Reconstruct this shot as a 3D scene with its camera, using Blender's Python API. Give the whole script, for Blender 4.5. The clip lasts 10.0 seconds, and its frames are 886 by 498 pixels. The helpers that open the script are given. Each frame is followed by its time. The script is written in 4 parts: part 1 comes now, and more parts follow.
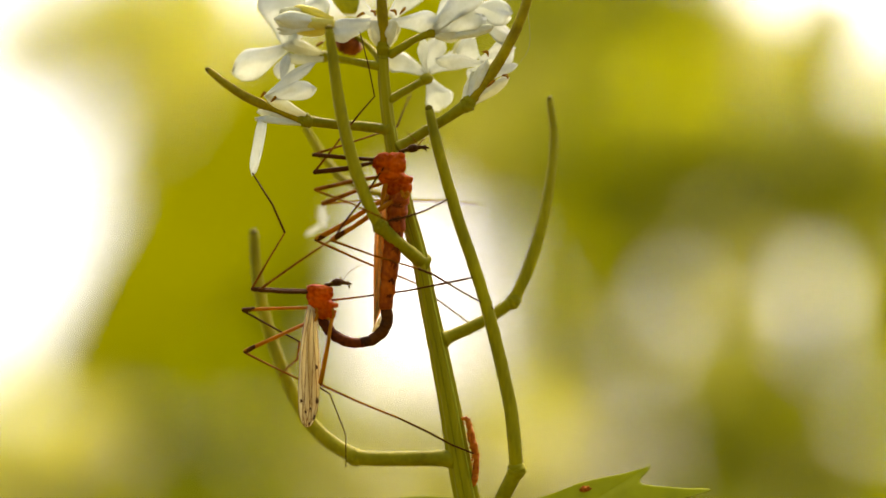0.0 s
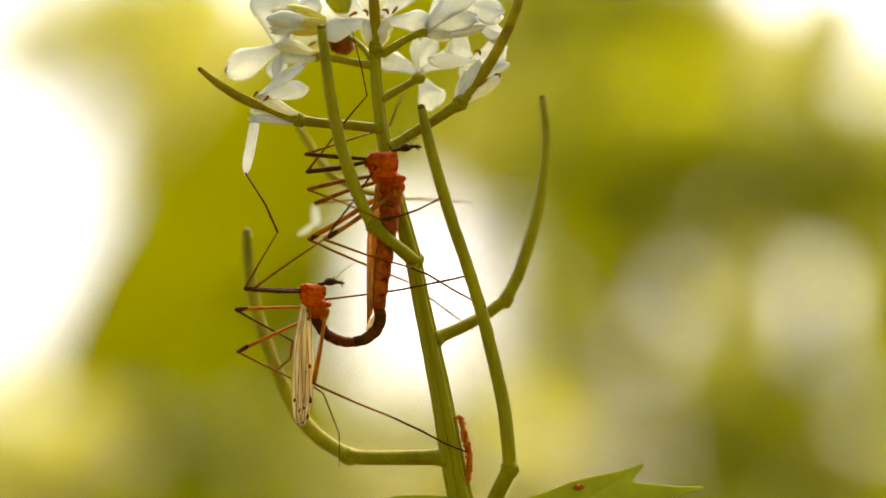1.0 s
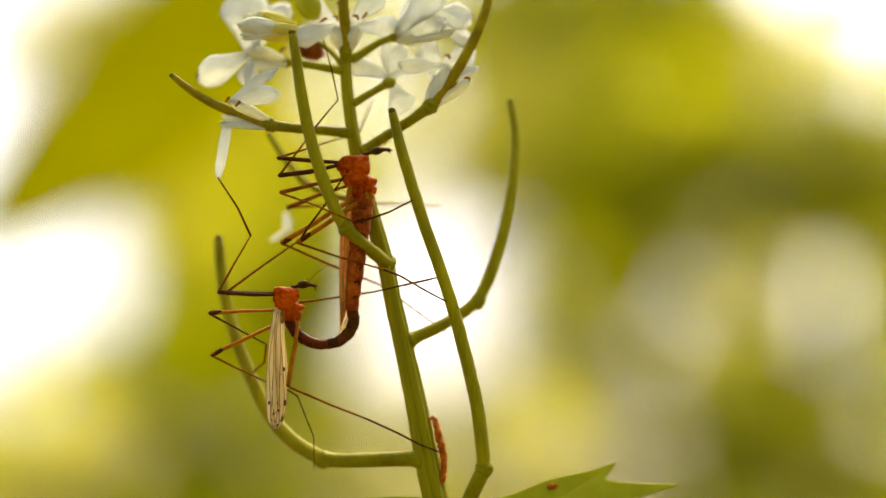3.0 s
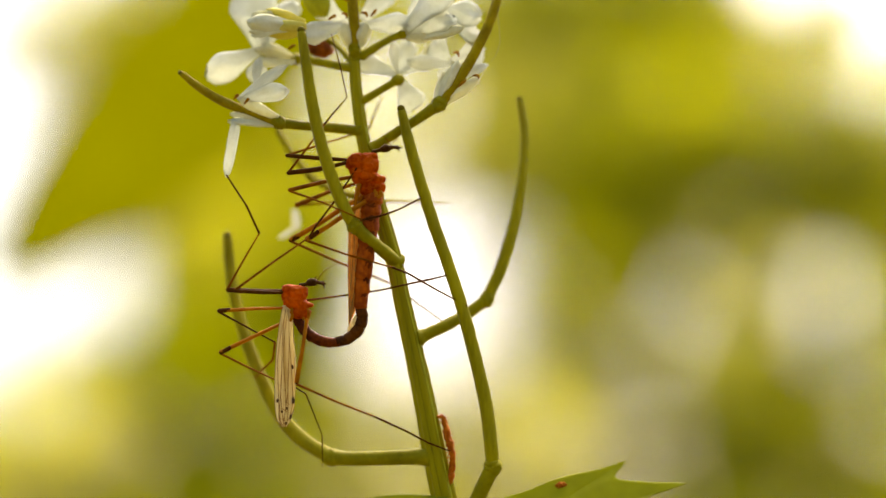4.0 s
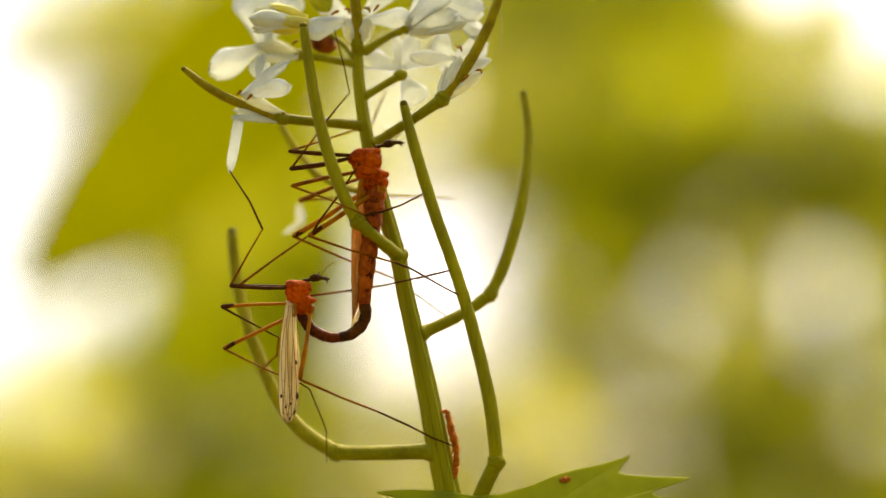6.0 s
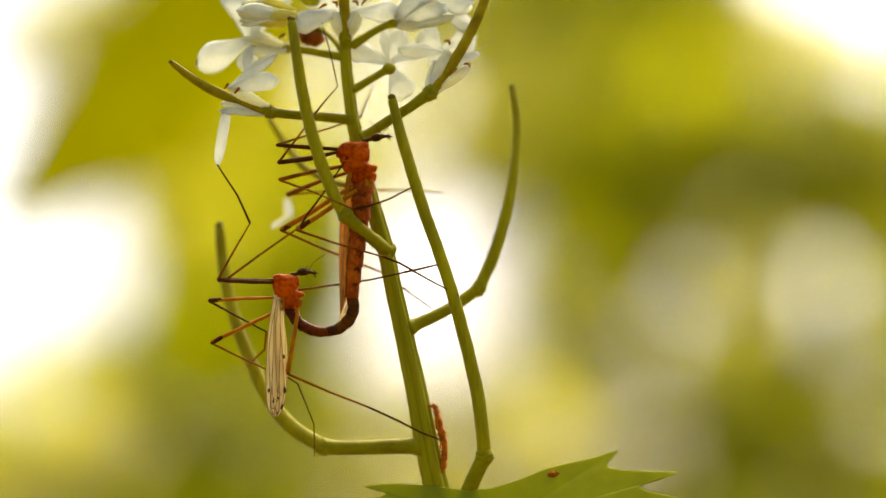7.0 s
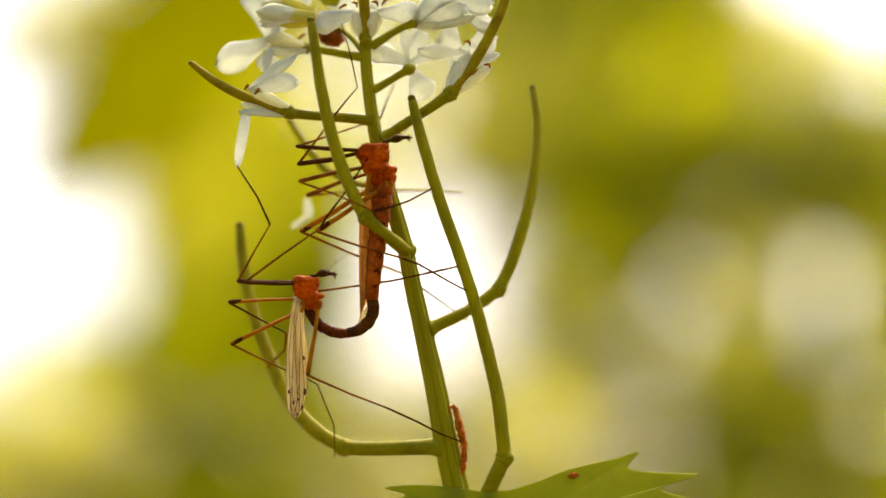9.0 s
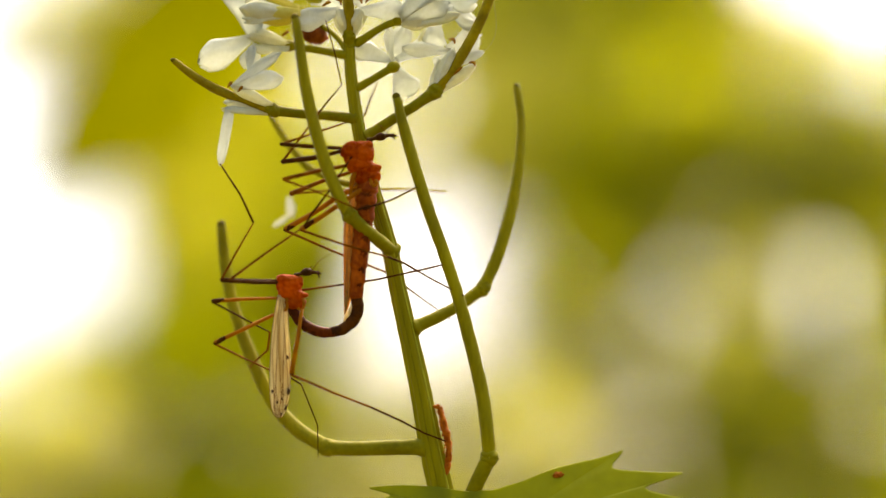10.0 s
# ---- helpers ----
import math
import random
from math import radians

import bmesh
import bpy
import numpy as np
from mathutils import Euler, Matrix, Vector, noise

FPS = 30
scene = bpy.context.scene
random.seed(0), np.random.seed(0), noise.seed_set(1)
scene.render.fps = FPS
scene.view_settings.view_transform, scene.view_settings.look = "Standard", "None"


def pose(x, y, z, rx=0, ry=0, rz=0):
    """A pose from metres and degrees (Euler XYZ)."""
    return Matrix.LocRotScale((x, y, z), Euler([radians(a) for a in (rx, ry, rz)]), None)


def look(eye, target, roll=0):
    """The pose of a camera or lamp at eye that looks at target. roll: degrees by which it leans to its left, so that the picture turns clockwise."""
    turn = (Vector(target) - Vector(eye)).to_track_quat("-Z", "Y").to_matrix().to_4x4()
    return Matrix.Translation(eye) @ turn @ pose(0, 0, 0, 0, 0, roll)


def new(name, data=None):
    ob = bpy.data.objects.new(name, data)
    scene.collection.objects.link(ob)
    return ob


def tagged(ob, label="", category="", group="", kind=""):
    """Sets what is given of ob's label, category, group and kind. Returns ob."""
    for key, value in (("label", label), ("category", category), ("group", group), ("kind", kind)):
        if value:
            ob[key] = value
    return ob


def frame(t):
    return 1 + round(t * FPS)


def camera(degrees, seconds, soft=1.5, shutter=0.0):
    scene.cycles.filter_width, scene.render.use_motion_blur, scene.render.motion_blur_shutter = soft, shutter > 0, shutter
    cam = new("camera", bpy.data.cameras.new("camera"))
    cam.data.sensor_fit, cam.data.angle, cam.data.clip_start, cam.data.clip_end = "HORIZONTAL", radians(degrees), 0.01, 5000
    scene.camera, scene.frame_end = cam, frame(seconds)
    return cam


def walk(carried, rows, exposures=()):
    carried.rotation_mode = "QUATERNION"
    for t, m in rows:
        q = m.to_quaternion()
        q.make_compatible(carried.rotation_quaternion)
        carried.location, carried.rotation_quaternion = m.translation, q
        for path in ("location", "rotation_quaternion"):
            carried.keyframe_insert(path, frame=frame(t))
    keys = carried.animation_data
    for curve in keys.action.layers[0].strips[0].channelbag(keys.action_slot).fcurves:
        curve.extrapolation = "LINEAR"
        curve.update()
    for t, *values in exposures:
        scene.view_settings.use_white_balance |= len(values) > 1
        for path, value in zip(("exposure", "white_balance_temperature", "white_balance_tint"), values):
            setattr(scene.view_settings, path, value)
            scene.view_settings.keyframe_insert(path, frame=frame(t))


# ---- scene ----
# The camera looks a little upwards at a flowering stalk a quarter of a metre away.
TILT = 12.0                      # degrees above level
EYE = (0.0, 0.0, 0.45)
REACH = 0.2487                   # metres to the plane of sharp focus
cam = camera(30.0, 10.0)
cam.data.dof.use_dof = True
cam.data.dof.focus_distance = REACH - 0.0022
cam.data.dof.aperture_fstop = 3.3
cam.data.dof.aperture_blades = 0
CAMERA_TURN = [  # seconds, turn to the left, turn upwards, in degrees
    (0.0, 0.000, 0.000),
    (0.5, 0.020, 0.000),
    (1.0, 0.039, 0.000),
    (1.5, 0.157, 0.000),
    (2.0, 0.313, 0.039),
    (2.5, 0.352, 0.039),
    (3.0, 0.366, 0.013),
    (3.5, 0.379, -0.013),
    (4.0, 0.392, -0.039),
    (4.5, 0.392, -0.039),
    (5.0, 0.372, -0.078),
    (5.5, 0.352, -0.117),
    (6.0, 0.366, -0.170),
    (6.5, 0.379, -0.222),
    (7.0, 0.392, -0.274),
    (7.5, 0.392, -0.313),
    (8.0, 0.372, -0.294),
    (8.5, 0.352, -0.274),
    (9.0, 0.313, -0.287),
    (9.5, 0.274, -0.300),
    (10.0, 0.235, -0.313),
]


def aim(turn, lift):
    return pose(*EYE, 90 + TILT + lift, 0, turn)


walk(cam, [(t, aim(a, b)) for t, a, b in CAMERA_TURN], exposures=[(0, 1.73, 7650, 10), (10, 1.73, 7650, 10)])

# The stalk's own frame: x across, y away, z up, in the plane of focus.
STALK = pose(*EYE, TILT) @ Matrix.Translation((0, REACH, 0))

# ---- light ----
world = bpy.data.worlds.new("sky")
scene.world = world
world.use_nodes = True
wn = world.node_tree.nodes
sky = wn.new("ShaderNodeTexSky")
sky.sky_type, sky.sun_disc = "NISHITA", False
sky.sun_elevation, sky.sun_rotation = radians(54), radians(20)
sky.air_density, sky.dust_density, sky.ozone_density = 1.0, 6.0, 0.6
world.node_tree.links.new(sky.outputs[0], wn["Background"].inputs[0])
wn["Background"].inputs[1].default_value = 0.13
sun = new("sun", bpy.data.lights.new("sun", "SUN"))
sun.data.energy, sun.data.angle, sun.data.color = 2.7, radians(60), (1.0, 0.93, 0.8)
sun.matrix_world = look((0, 0, 5), (-0.34, -0.94, 5 - 1.376))


# ---- materials ----
def material(name, base, rough=0.5, dark=None, scale=400.0, bump=0.15, through_light=0.0, spec=0.4, island=0.0, clear=0.0,
             fine=6.0, stretch=(1, 1, 1), low=0.35, high=0.65):
    """base and dark are mixed by a coarse and a fine noise; through_light is the share that shines through thin parts."""
    m = bpy.data.materials.new(name)
    m.use_nodes = True
    n, l = m.node_tree.nodes, m.node_tree.links
    b = n["Principled BSDF"]
    b.inputs["Roughness"].default_value = rough
    b.inputs["Specular IOR Level"].default_value = spec
    co = n.new("ShaderNodeTexCoord")
    mp = n.new("ShaderNodeMapping")
    mp.inputs["Scale"].default_value = stretch
    l.new(co.outputs["Object"], mp.inputs[0])
    big, small = n.new("ShaderNodeTexNoise"), n.new("ShaderNodeTexNoise")
    big.inputs["Scale"].default_value, small.inputs["Scale"].default_value = scale, scale * fine
    for x in (big, small):
        x.inputs["Detail"].default_value = 3
        l.new(mp.outputs[0], x.inputs["Vector"])
    add = n.new("ShaderNodeMath")
    add.operation = "MULTIPLY_ADD"
    add.inputs[1].default_value = 0.35
    l.new(small.outputs[0], add.inputs[0])
    half = n.new("ShaderNodeMath")
    half.operation = "MULTIPLY"
    half.inputs[1].default_value = 0.65
    l.new(big.outputs[0], half.inputs[0])
    l.new(half.outputs[0], add.inputs[2])
    ramp = n.new("ShaderNodeValToRGB")
    ramp.color_ramp.elements[0].position, ramp.color_ramp.elements[1].position = low, high
    ramp.color_ramp.elements[0].color = (*(dark or [c * 0.6 for c in base]), 1)
    ramp.color_ramp.elements[1].color = (*base, 1)
    l.new(add.outputs[0], ramp.inputs[0])
    col = ramp.outputs[0]
    if island:
        geo = n.new("ShaderNodeNewGeometry")
        hsv = n.new("ShaderNodeHueSaturation")
        rng = n.new("ShaderNodeMapRange")
        rng.inputs["To Min"].default_value, rng.inputs["To Max"].default_value = 1 - island, 1 + island
        l.new(geo.outputs["Random Per Island"], rng.inputs[0])
        l.new(rng.outputs[0], hsv.inputs["Value"])
        l.new(col, hsv.inputs["Color"])
        col = hsv.outputs[0]
    l.new(col, b.inputs["Base Color"])
    bp = n.new("ShaderNodeBump")
    bp.inputs["Strength"].default_value, bp.inputs["Distance"].default_value = bump, 0.0002
    l.new(add.outputs[0], bp.inputs["Height"])
    l.new(bp.outputs[0], b.inputs["Normal"])
    out, last = n["Material Output"], b.outputs[0]
    if through_light:
        tr, mix = n.new("ShaderNodeBsdfTranslucent"), n.new("ShaderNodeMixShader")
        l.new(col, tr.inputs[0])
        mix.inputs[0].default_value = through_light
        l.new(last, mix.inputs[1])
        l.new(tr.outputs[0], mix.inputs[2])
        last = mix.outputs[0]
    if clear:
        tp, mix2 = n.new("ShaderNodeBsdfTransparent"), n.new("ShaderNodeMixShader")
        tp.inputs[0].default_value = (1, 0.93, 0.75, 1)
        mix2.inputs[0].default_value = clear
        l.new(last, mix2.inputs[1])
        l.new(tp.outputs[0], mix2.inputs[2])
        last = mix2.outputs[0]
    l.new(last, out.inputs[0])
    return m


STEM = material("stalk_green", (0.261, 0.234, 0.00279), 0.6, (0.175, 0.156, 0.00186), 260, 0.3, spec=0.1, stretch=(1, 1, 0.06))
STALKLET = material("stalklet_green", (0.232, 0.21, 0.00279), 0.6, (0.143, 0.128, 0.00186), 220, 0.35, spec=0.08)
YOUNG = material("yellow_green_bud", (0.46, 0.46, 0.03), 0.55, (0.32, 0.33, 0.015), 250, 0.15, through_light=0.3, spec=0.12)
POD = material("pod_green", (0.28, 0.249, 0.00279), 0.6, (0.156, 0.14, 0.00186), 350, 0.5, spec=0.1, stretch=(1, 1, 0.25))
POD_OLD = material("pod_olive_brown", (0.294, 0.228, 0.00372), 0.6, (0.161, 0.116, 0.00186), 300, 0.3, spec=0.08)
POD_TIP = material("pod_tip_brown", (0.15, 0.125, 0.006), 0.7, (0.07, 0.05, 0.003), 800, 0.3, spec=0.08)
PETAL = material("white_petal", (0.665, 0.690, 0.632), 0.55, (0.570, 0.592, 0.500), 350, 0.12, through_light=0.55, spec=0.2)
BUD = material("cream_bud", (0.72, 0.66, 0.17), 0.5, (0.62, 0.56, 0.09), 250, 0.1, through_light=0.35, spec=0.2)
SEPAL = material("pale_sepal", (0.73, 0.745, 0.60), 0.55, (0.62, 0.61, 0.38), 250, 0.15, through_light=0.35, spec=0.2)
ANTHER = material("brown_anther", (0.34, 0.16, 0.008), 0.75, (0.13, 0.05, 0.004), 1500, 0.4, spec=0.05)
LEAF = material("leaf_green", (0.355, 0.37, 0.015), 0.6, (0.285, 0.30, 0.011), 90, 0.3, through_light=0.55, spec=0.12)
RED = material("red_debris", (0.58, 0.175, 0.01), 0.7, (0.24, 0.045, 0.002), 1200, 0.8, through_light=0.2, spec=0.1)
THORAX = material("orange_thorax", (0.56, 0.105, 0.003), 0.6, (0.27, 0.032, 0.001), 260, 0.9, spec=0.04, through_light=0.35, low=0.4, high=0.6)
ABDOMEN = material("rusty_abdomen", (0.38, 0.085, 0.004), 0.55, (0.18, 0.032, 0.002), 300, 0.35, spec=0.06, stretch=(1, 1, 0.8), low=0.42, high=0.62)
MAROON = material("maroon_bud", (0.26, 0.065, 0.005), 0.6, (0.05, 0.012, 0.002), 300, 0.2, spec=0.1)
PLATE = material("russet_plate", (0.15, 0.032, 0.002), 0.6, (0.07, 0.015, 0.001), 350, 0.35, spec=0.05)
TAIL = material("dark_brown_tail", (0.10, 0.030, 0.001), 0.6, (0.025, 0.008, 0.001), 600, 0.4, spec=0.06)
DARKBELLY = material("maroon_belly", (0.12, 0.022, 0.001), 0.6, (0.045, 0.009, 0.001), 300, 0.35, spec=0.06, low=0.42, high=0.6)
HEAD = material("black_brown_head", (0.075, 0.028, 0.001), 0.65, (0.028, 0.011, 0.001), 900, 0.3, spec=0.06)
FEMUR = material("orange_femur", (0.50, 0.20, 0.005), 0.55, (0.32, 0.10, 0.003), 600, 0.2, spec=0.08, through_light=0.35)
DARKLEG = material("dark_brown_leg", (0.08, 0.025, 0.001), 0.65, (0.036, 0.011, 0.001), 900, 0.2, spec=0.04)
BROWNLEG = material("brown_leg", (0.25, 0.080, 0.002), 0.65, (0.11, 0.032, 0.001), 700, 0.2, spec=0.04)
WING = material("cream_wing", (0.86, 0.79, 0.50), 0.4, (0.52, 0.40, 0.16), 1100, 0.4, stretch=(1.5, 1.5, 0.05), through_light=0.5, clear=0.16, spec=0.3)
RUSTWING = material("rusty_wing", (0.70, 0.34, 0.06), 0.4, (0.46, 0.15, 0.015), 500, 0.1, through_light=0.5, clear=0.25, spec=0.5)
VEIN = material("wing_vein_brown", (0.26, 0.13, 0.02), 0.5, None, 900, 0.1)
SPOT = material("wing_spot_brown", (0.07, 0.026, 0.003), 0.6, None, 900, 0.1)
BARK = material("twig_bark", (0.22, 0.18, 0.05), 0.8, None, 60, 0.4)
SILK = material("silk_thread", (0.8, 0.78, 0.6), 0.3, None, 500, 0.0, clear=0.5)
BACK = {
    # dark: shade among the blurred leaves, put into the leaf colour
    "dark": material("foliage_shade_olive", (0.181, 0.192, 0.00153), 0.6, (0.121, 0.126, 0.000767), 25, 0.1, through_light=0.45, island=0.45, spec=0.08),
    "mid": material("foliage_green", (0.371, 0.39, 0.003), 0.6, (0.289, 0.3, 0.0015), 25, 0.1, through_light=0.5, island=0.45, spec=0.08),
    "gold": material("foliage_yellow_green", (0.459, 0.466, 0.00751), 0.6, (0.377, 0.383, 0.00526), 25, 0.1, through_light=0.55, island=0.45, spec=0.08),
    # lemon: brightness of sunlit leaves put into the leaf colour
    "lemon": material("foliage_sunlit_lemon", (0.632, 0.607, 0.0333), 0.6, (0.548, 0.524, 0.0249), 25, 0.1, through_light=0.55, island=0.3, spec=0.08),
    "near": material("foliage_near_leaf", (0.413, 0.415, 0.003), 0.5, (0.333, 0.335, 0.002), 30, 0.2, through_light=0.6, spec=0.15),
    "far": material("foliage_far", (0.498, 0.51, 0.0444), 0.6, (0.41, 0.422, 0.0267), 8, 0.1, through_light=0.55, island=0.25, spec=0.08),
    # light: pale tone paints lit leaves and bright blurred patches
    "light": material("foliage_sunlit_pale", (0.54, 0.522, 0.0728), 0.6, (0.46, 0.446, 0.0455), 25, 0.1, through_light=0.55, island=0.45, spec=0.08),
}
GROUND = material("leaf_litter", (0.14, 0.11, 0.03), 0.9, (0.05, 0.045, 0.015), 6, 0.6, spec=0.2)


# ---- shapes ----
def spline(points, steps=6):
    """A smooth line through points; each is x, y, z and what else goes along with it."""
    p = np.array(points, float)
    if len(p) == 2:
        return np.array([p[0] + (p[1] - p[0]) * i / steps for i in range(steps + 1)])
    q = np.vstack([2 * p[0] - p[1], p, 2 * p[-1] - p[-2]])
    out = []
    for i in range(1, len(q) - 2):
        a, b, c, d = q[i - 1:i + 3]
        for k in range(steps):
            t = k / steps
            out.append(0.5 * (2 * b + (c - a) * t + (2 * a - 5 * b + 4 * c - d) * t ** 2 + (3 * b - a - 3 * c + d) * t ** 3))
    return np.array(out + [q[-2]])


def tube(points, radii, sides=10, steps=6, ridges=0, ridge=0.0, rough=0.0, caps=True, bm=None, least=0.008):
    """A round stalk along points (millimetres), with a radius at each."""
    bm = bm or bmesh.new()
    radii = radii if len(radii) == len(points) else np.interp(np.linspace(0, 1, len(points)), np.linspace(0, 1, len(radii)), radii)
    line = spline([(*p, r) for p, r in zip(points, radii)], steps)
    ways = np.gradient(line[:, :3], axis=0)
    ways /= np.linalg.norm(ways, axis=1)[:, None] + 1e-9
    side = np.cross(ways[0], (0.3, 1, 0.2))
    side /= np.linalg.norm(side)
    rows = []
    if caps:
        ends = [(line[0], ways[0], -1), (line[-1], ways[-1], 1)]
    for i, (row, way) in enumerate(zip(line, ways)):
        side = side - way * side.dot(way)
        side /= np.linalg.norm(side) + 1e-9
        up = np.cross(way, side)
        ring, rr = [], max(row[3], least)
        for k in range(sides):
            a = 2 * math.pi * k / sides
            r = rr * (1 + ridge * math.cos(ridges * a))
            p = row[:3] + (side * math.cos(a) + up * math.sin(a)) * r
            if rough:
                p = p + (side * math.cos(a) + up * math.sin(a)) * rr * rough * noise.noise(Vector(p) * 1.7)
            ring.append(bm.verts.new(p))
        rows.append(ring)
    for a, b in zip(rows, rows[1:]):
        for k in range(sides):
            bm.faces.new((a[k], a[(k + 1) % sides], b[(k + 1) % sides], b[k]))
    if caps:
        for ring, (row, way, sign) in zip((rows[0], rows[-1]), ends):
            top = bm.verts.new(row[:3] + way * sign * max(row[3], least) * 0.8)
            for k in range(sides):
                f = (ring[k], ring[(k + 1) % sides], top)
                bm.faces.new(f if sign > 0 else f[::-1])
    return bm


def lump(centre, size, bm=None, level=2, rough=0.0, freq=1.0, turn=0.0):
    """A rounded, uneven body; turn leans it in the picture's plane, in degrees."""
    bm = bm or bmesh.new()
    made = bmesh.ops.create_icosphere(bm, subdivisions=level, radius=1)["verts"]
    spin = Euler((0, radians(turn), 0)).to_matrix()
    for v in made:
        n = v.co.normalized()
        k = 1 + rough * noise.noise(n * 2.3 * freq + Vector(centre))
        v.co = spin @ Vector((n.x * size[0], n.y * size[1], n.z * size[2])) * k + Vector(centre)
    return bm


def sheet(grid, thick, bm=None):
    """A thin body over a grid of points, with two faces and a rim."""
    bm = bm or bmesh.new()
    g = np.array(grid, float)
    du, dv = np.gradient(g, axis=0), np.gradient(g, axis=1)
    nrm = np.cross(du, dv)
    nrm /= np.linalg.norm(nrm, axis=2)[:, :, None] + 1e-9
    a = [[bm.verts.new(p) for p in row] for row in g + nrm * thick / 2]
    b = [[bm.verts.new(p) for p in row] for row in g - nrm * thick / 2]
    m, n = g.shape[:2]
    for i in range(m - 1):
        for j in range(n - 1):
            bm.faces.new((a[i][j], a[i + 1][j], a[i + 1][j + 1], a[i][j + 1]))
            bm.faces.new((b[i][j], b[i][j + 1], b[i + 1][j + 1], b[i + 1][j]))
    rim = [(i, 0) for i in range(m)] + [(m - 1, j) for j in range(1, n)] + [(i, n - 1) for i in range(m - 2, -1, -1)] + [(0, j) for j in range(n - 2, 0, -1)]
    for (i, j), (k, l) in zip(rim, rim[1:] + rim[:1]):
        bm.faces.new((a[i][j], b[i][j], b[k][l], a[k][l]))
    return bm


def petal_shape(base, tip, width, twist=0.0, bend=0.0, cup=0.15, claw=0.28, thick=0.05, seed=0, tail=0.0):
    """An obovate petal from base to tip (millimetres); twist turns it about its length, bend bows it out of its plane."""
    a, b = np.array(base, float), np.array(tip, float)
    way = (b - a) / np.linalg.norm(b - a)
    long = np.linalg.norm(b - a)
    out = np.array((0, -1.0, 0)) - way * np.dot((0, -1.0, 0), way)
    out /= np.linalg.norm(out) + 1e-9
    flat = np.cross(way, out)
    c, s = math.cos(radians(twist)), math.sin(radians(twist))
    flat, out = flat * c + out * s, out * c - flat * s
    grid = []
    for i in range(13):
        u = i / 12
        w = width / 2 * max(claw, min(1.0, claw + 1.25 * u ** 1.2)) * math.sqrt(max(0.0, 1 - max(0, (u - 0.62) / 0.385) ** 2.2))
        w = max(w * (1 - tail * u), 0.02)
        rims = [w * (1 + 0.22 * u * noise.noise(Vector((u * 4.5, side * 2.7, seed * 5.3 + tip[0])))) for side in (0, 1)]
        row = []
        for j in range(9):
            v = j / 4 - 1
            ripple = 0.15 * width * noise.noise(Vector((u * 3, v * 1.5, seed * 7.1 + base[0])))
            lift = bend * math.sin(math.pi * u * 0.9) - cup * width * (v * v) * (0.3 + u) * 0.5 + ripple * (0.4 + u)
            notch = 0.11 * long * u * u * noise.noise(Vector((v * 2.2, seed * 3.3, 5)))
            row.append(a + way * (u * long + notch) + flat * rims[v > 0] * v + out * lift)
        grid.append(row)
    return sheet(grid, thick)


class Thing:
    """An Empty with its parts; shapes are given in millimetres of the stalk's frame."""

    def __init__(self, name, base, label, category, home=STALK, group=""):
        self.base = Vector(base)
        self.home = home
        self.ob = tagged(new(name), label, category, group)
        self.ob.empty_display_size = 0.01
        self.ob.matrix_basis = home @ Matrix.Translation(self.base * 0.001)

    def part(self, name, bm, mat, parent=None, label="", smooth=True, kind=""):
        bmesh.ops.recalc_face_normals(bm, faces=bm.faces)
        for v in bm.verts:
            v.co = (v.co - self.base) * 0.001
        me = bpy.data.meshes.new(name)
        bm.to_mesh(me)
        bm.free()
        for f in me.polygons:
            f.use_smooth = smooth
        me.materials.append(mat)
        ob = new(name, me)
        ob.parent = parent or self.ob
        return tagged(ob, label, "", "", kind)


def fuse(ob, grain):
    """Grows the lumps of a body into one skin, grain millimetres fine."""
    m = ob.modifiers.new("skin", "REMESH")
    m.mode, m.voxel_size, m.use_smooth_shade = "VOXEL", grain * 0.001, True
    s = ob.modifiers.new("soften", "SMOOTH")
    s.factor, s.iterations = 0.5, 3
    return ob


# ---- ground and sky-lit shrubs ----
gb = bmesh.new()
bmesh.ops.create_grid(gb, x_segments=60, y_segments=60, size=1)
for v in gb.verts:
    r = max(abs(v.co.x), abs(v.co.y))
    k = (4 if r < 0.5 else 4 + (r - 0.5) ** 2 * 4000)
    v.co = Vector((v.co.x * k, v.co.y * k, 0))
    v.co.z = 0.03 * noise.noise(v.co * 1.3) if r < 0.5 else 0.0
gm = bpy.data.meshes.new("ground")
gb.to_mesh(gm)
gb.free()
gm.materials.append(GROUND)
tagged(new("ground", gm), "brown and green woodland floor with leaf litter", "ground", kind="structure")


def away(x, y, d):
    """The place that lies d metres ahead, x and y across and up as shares of that distance, along the camera's first aim."""
    return pose(*EYE, TILT) @ Vector((x * d, d, y * d))


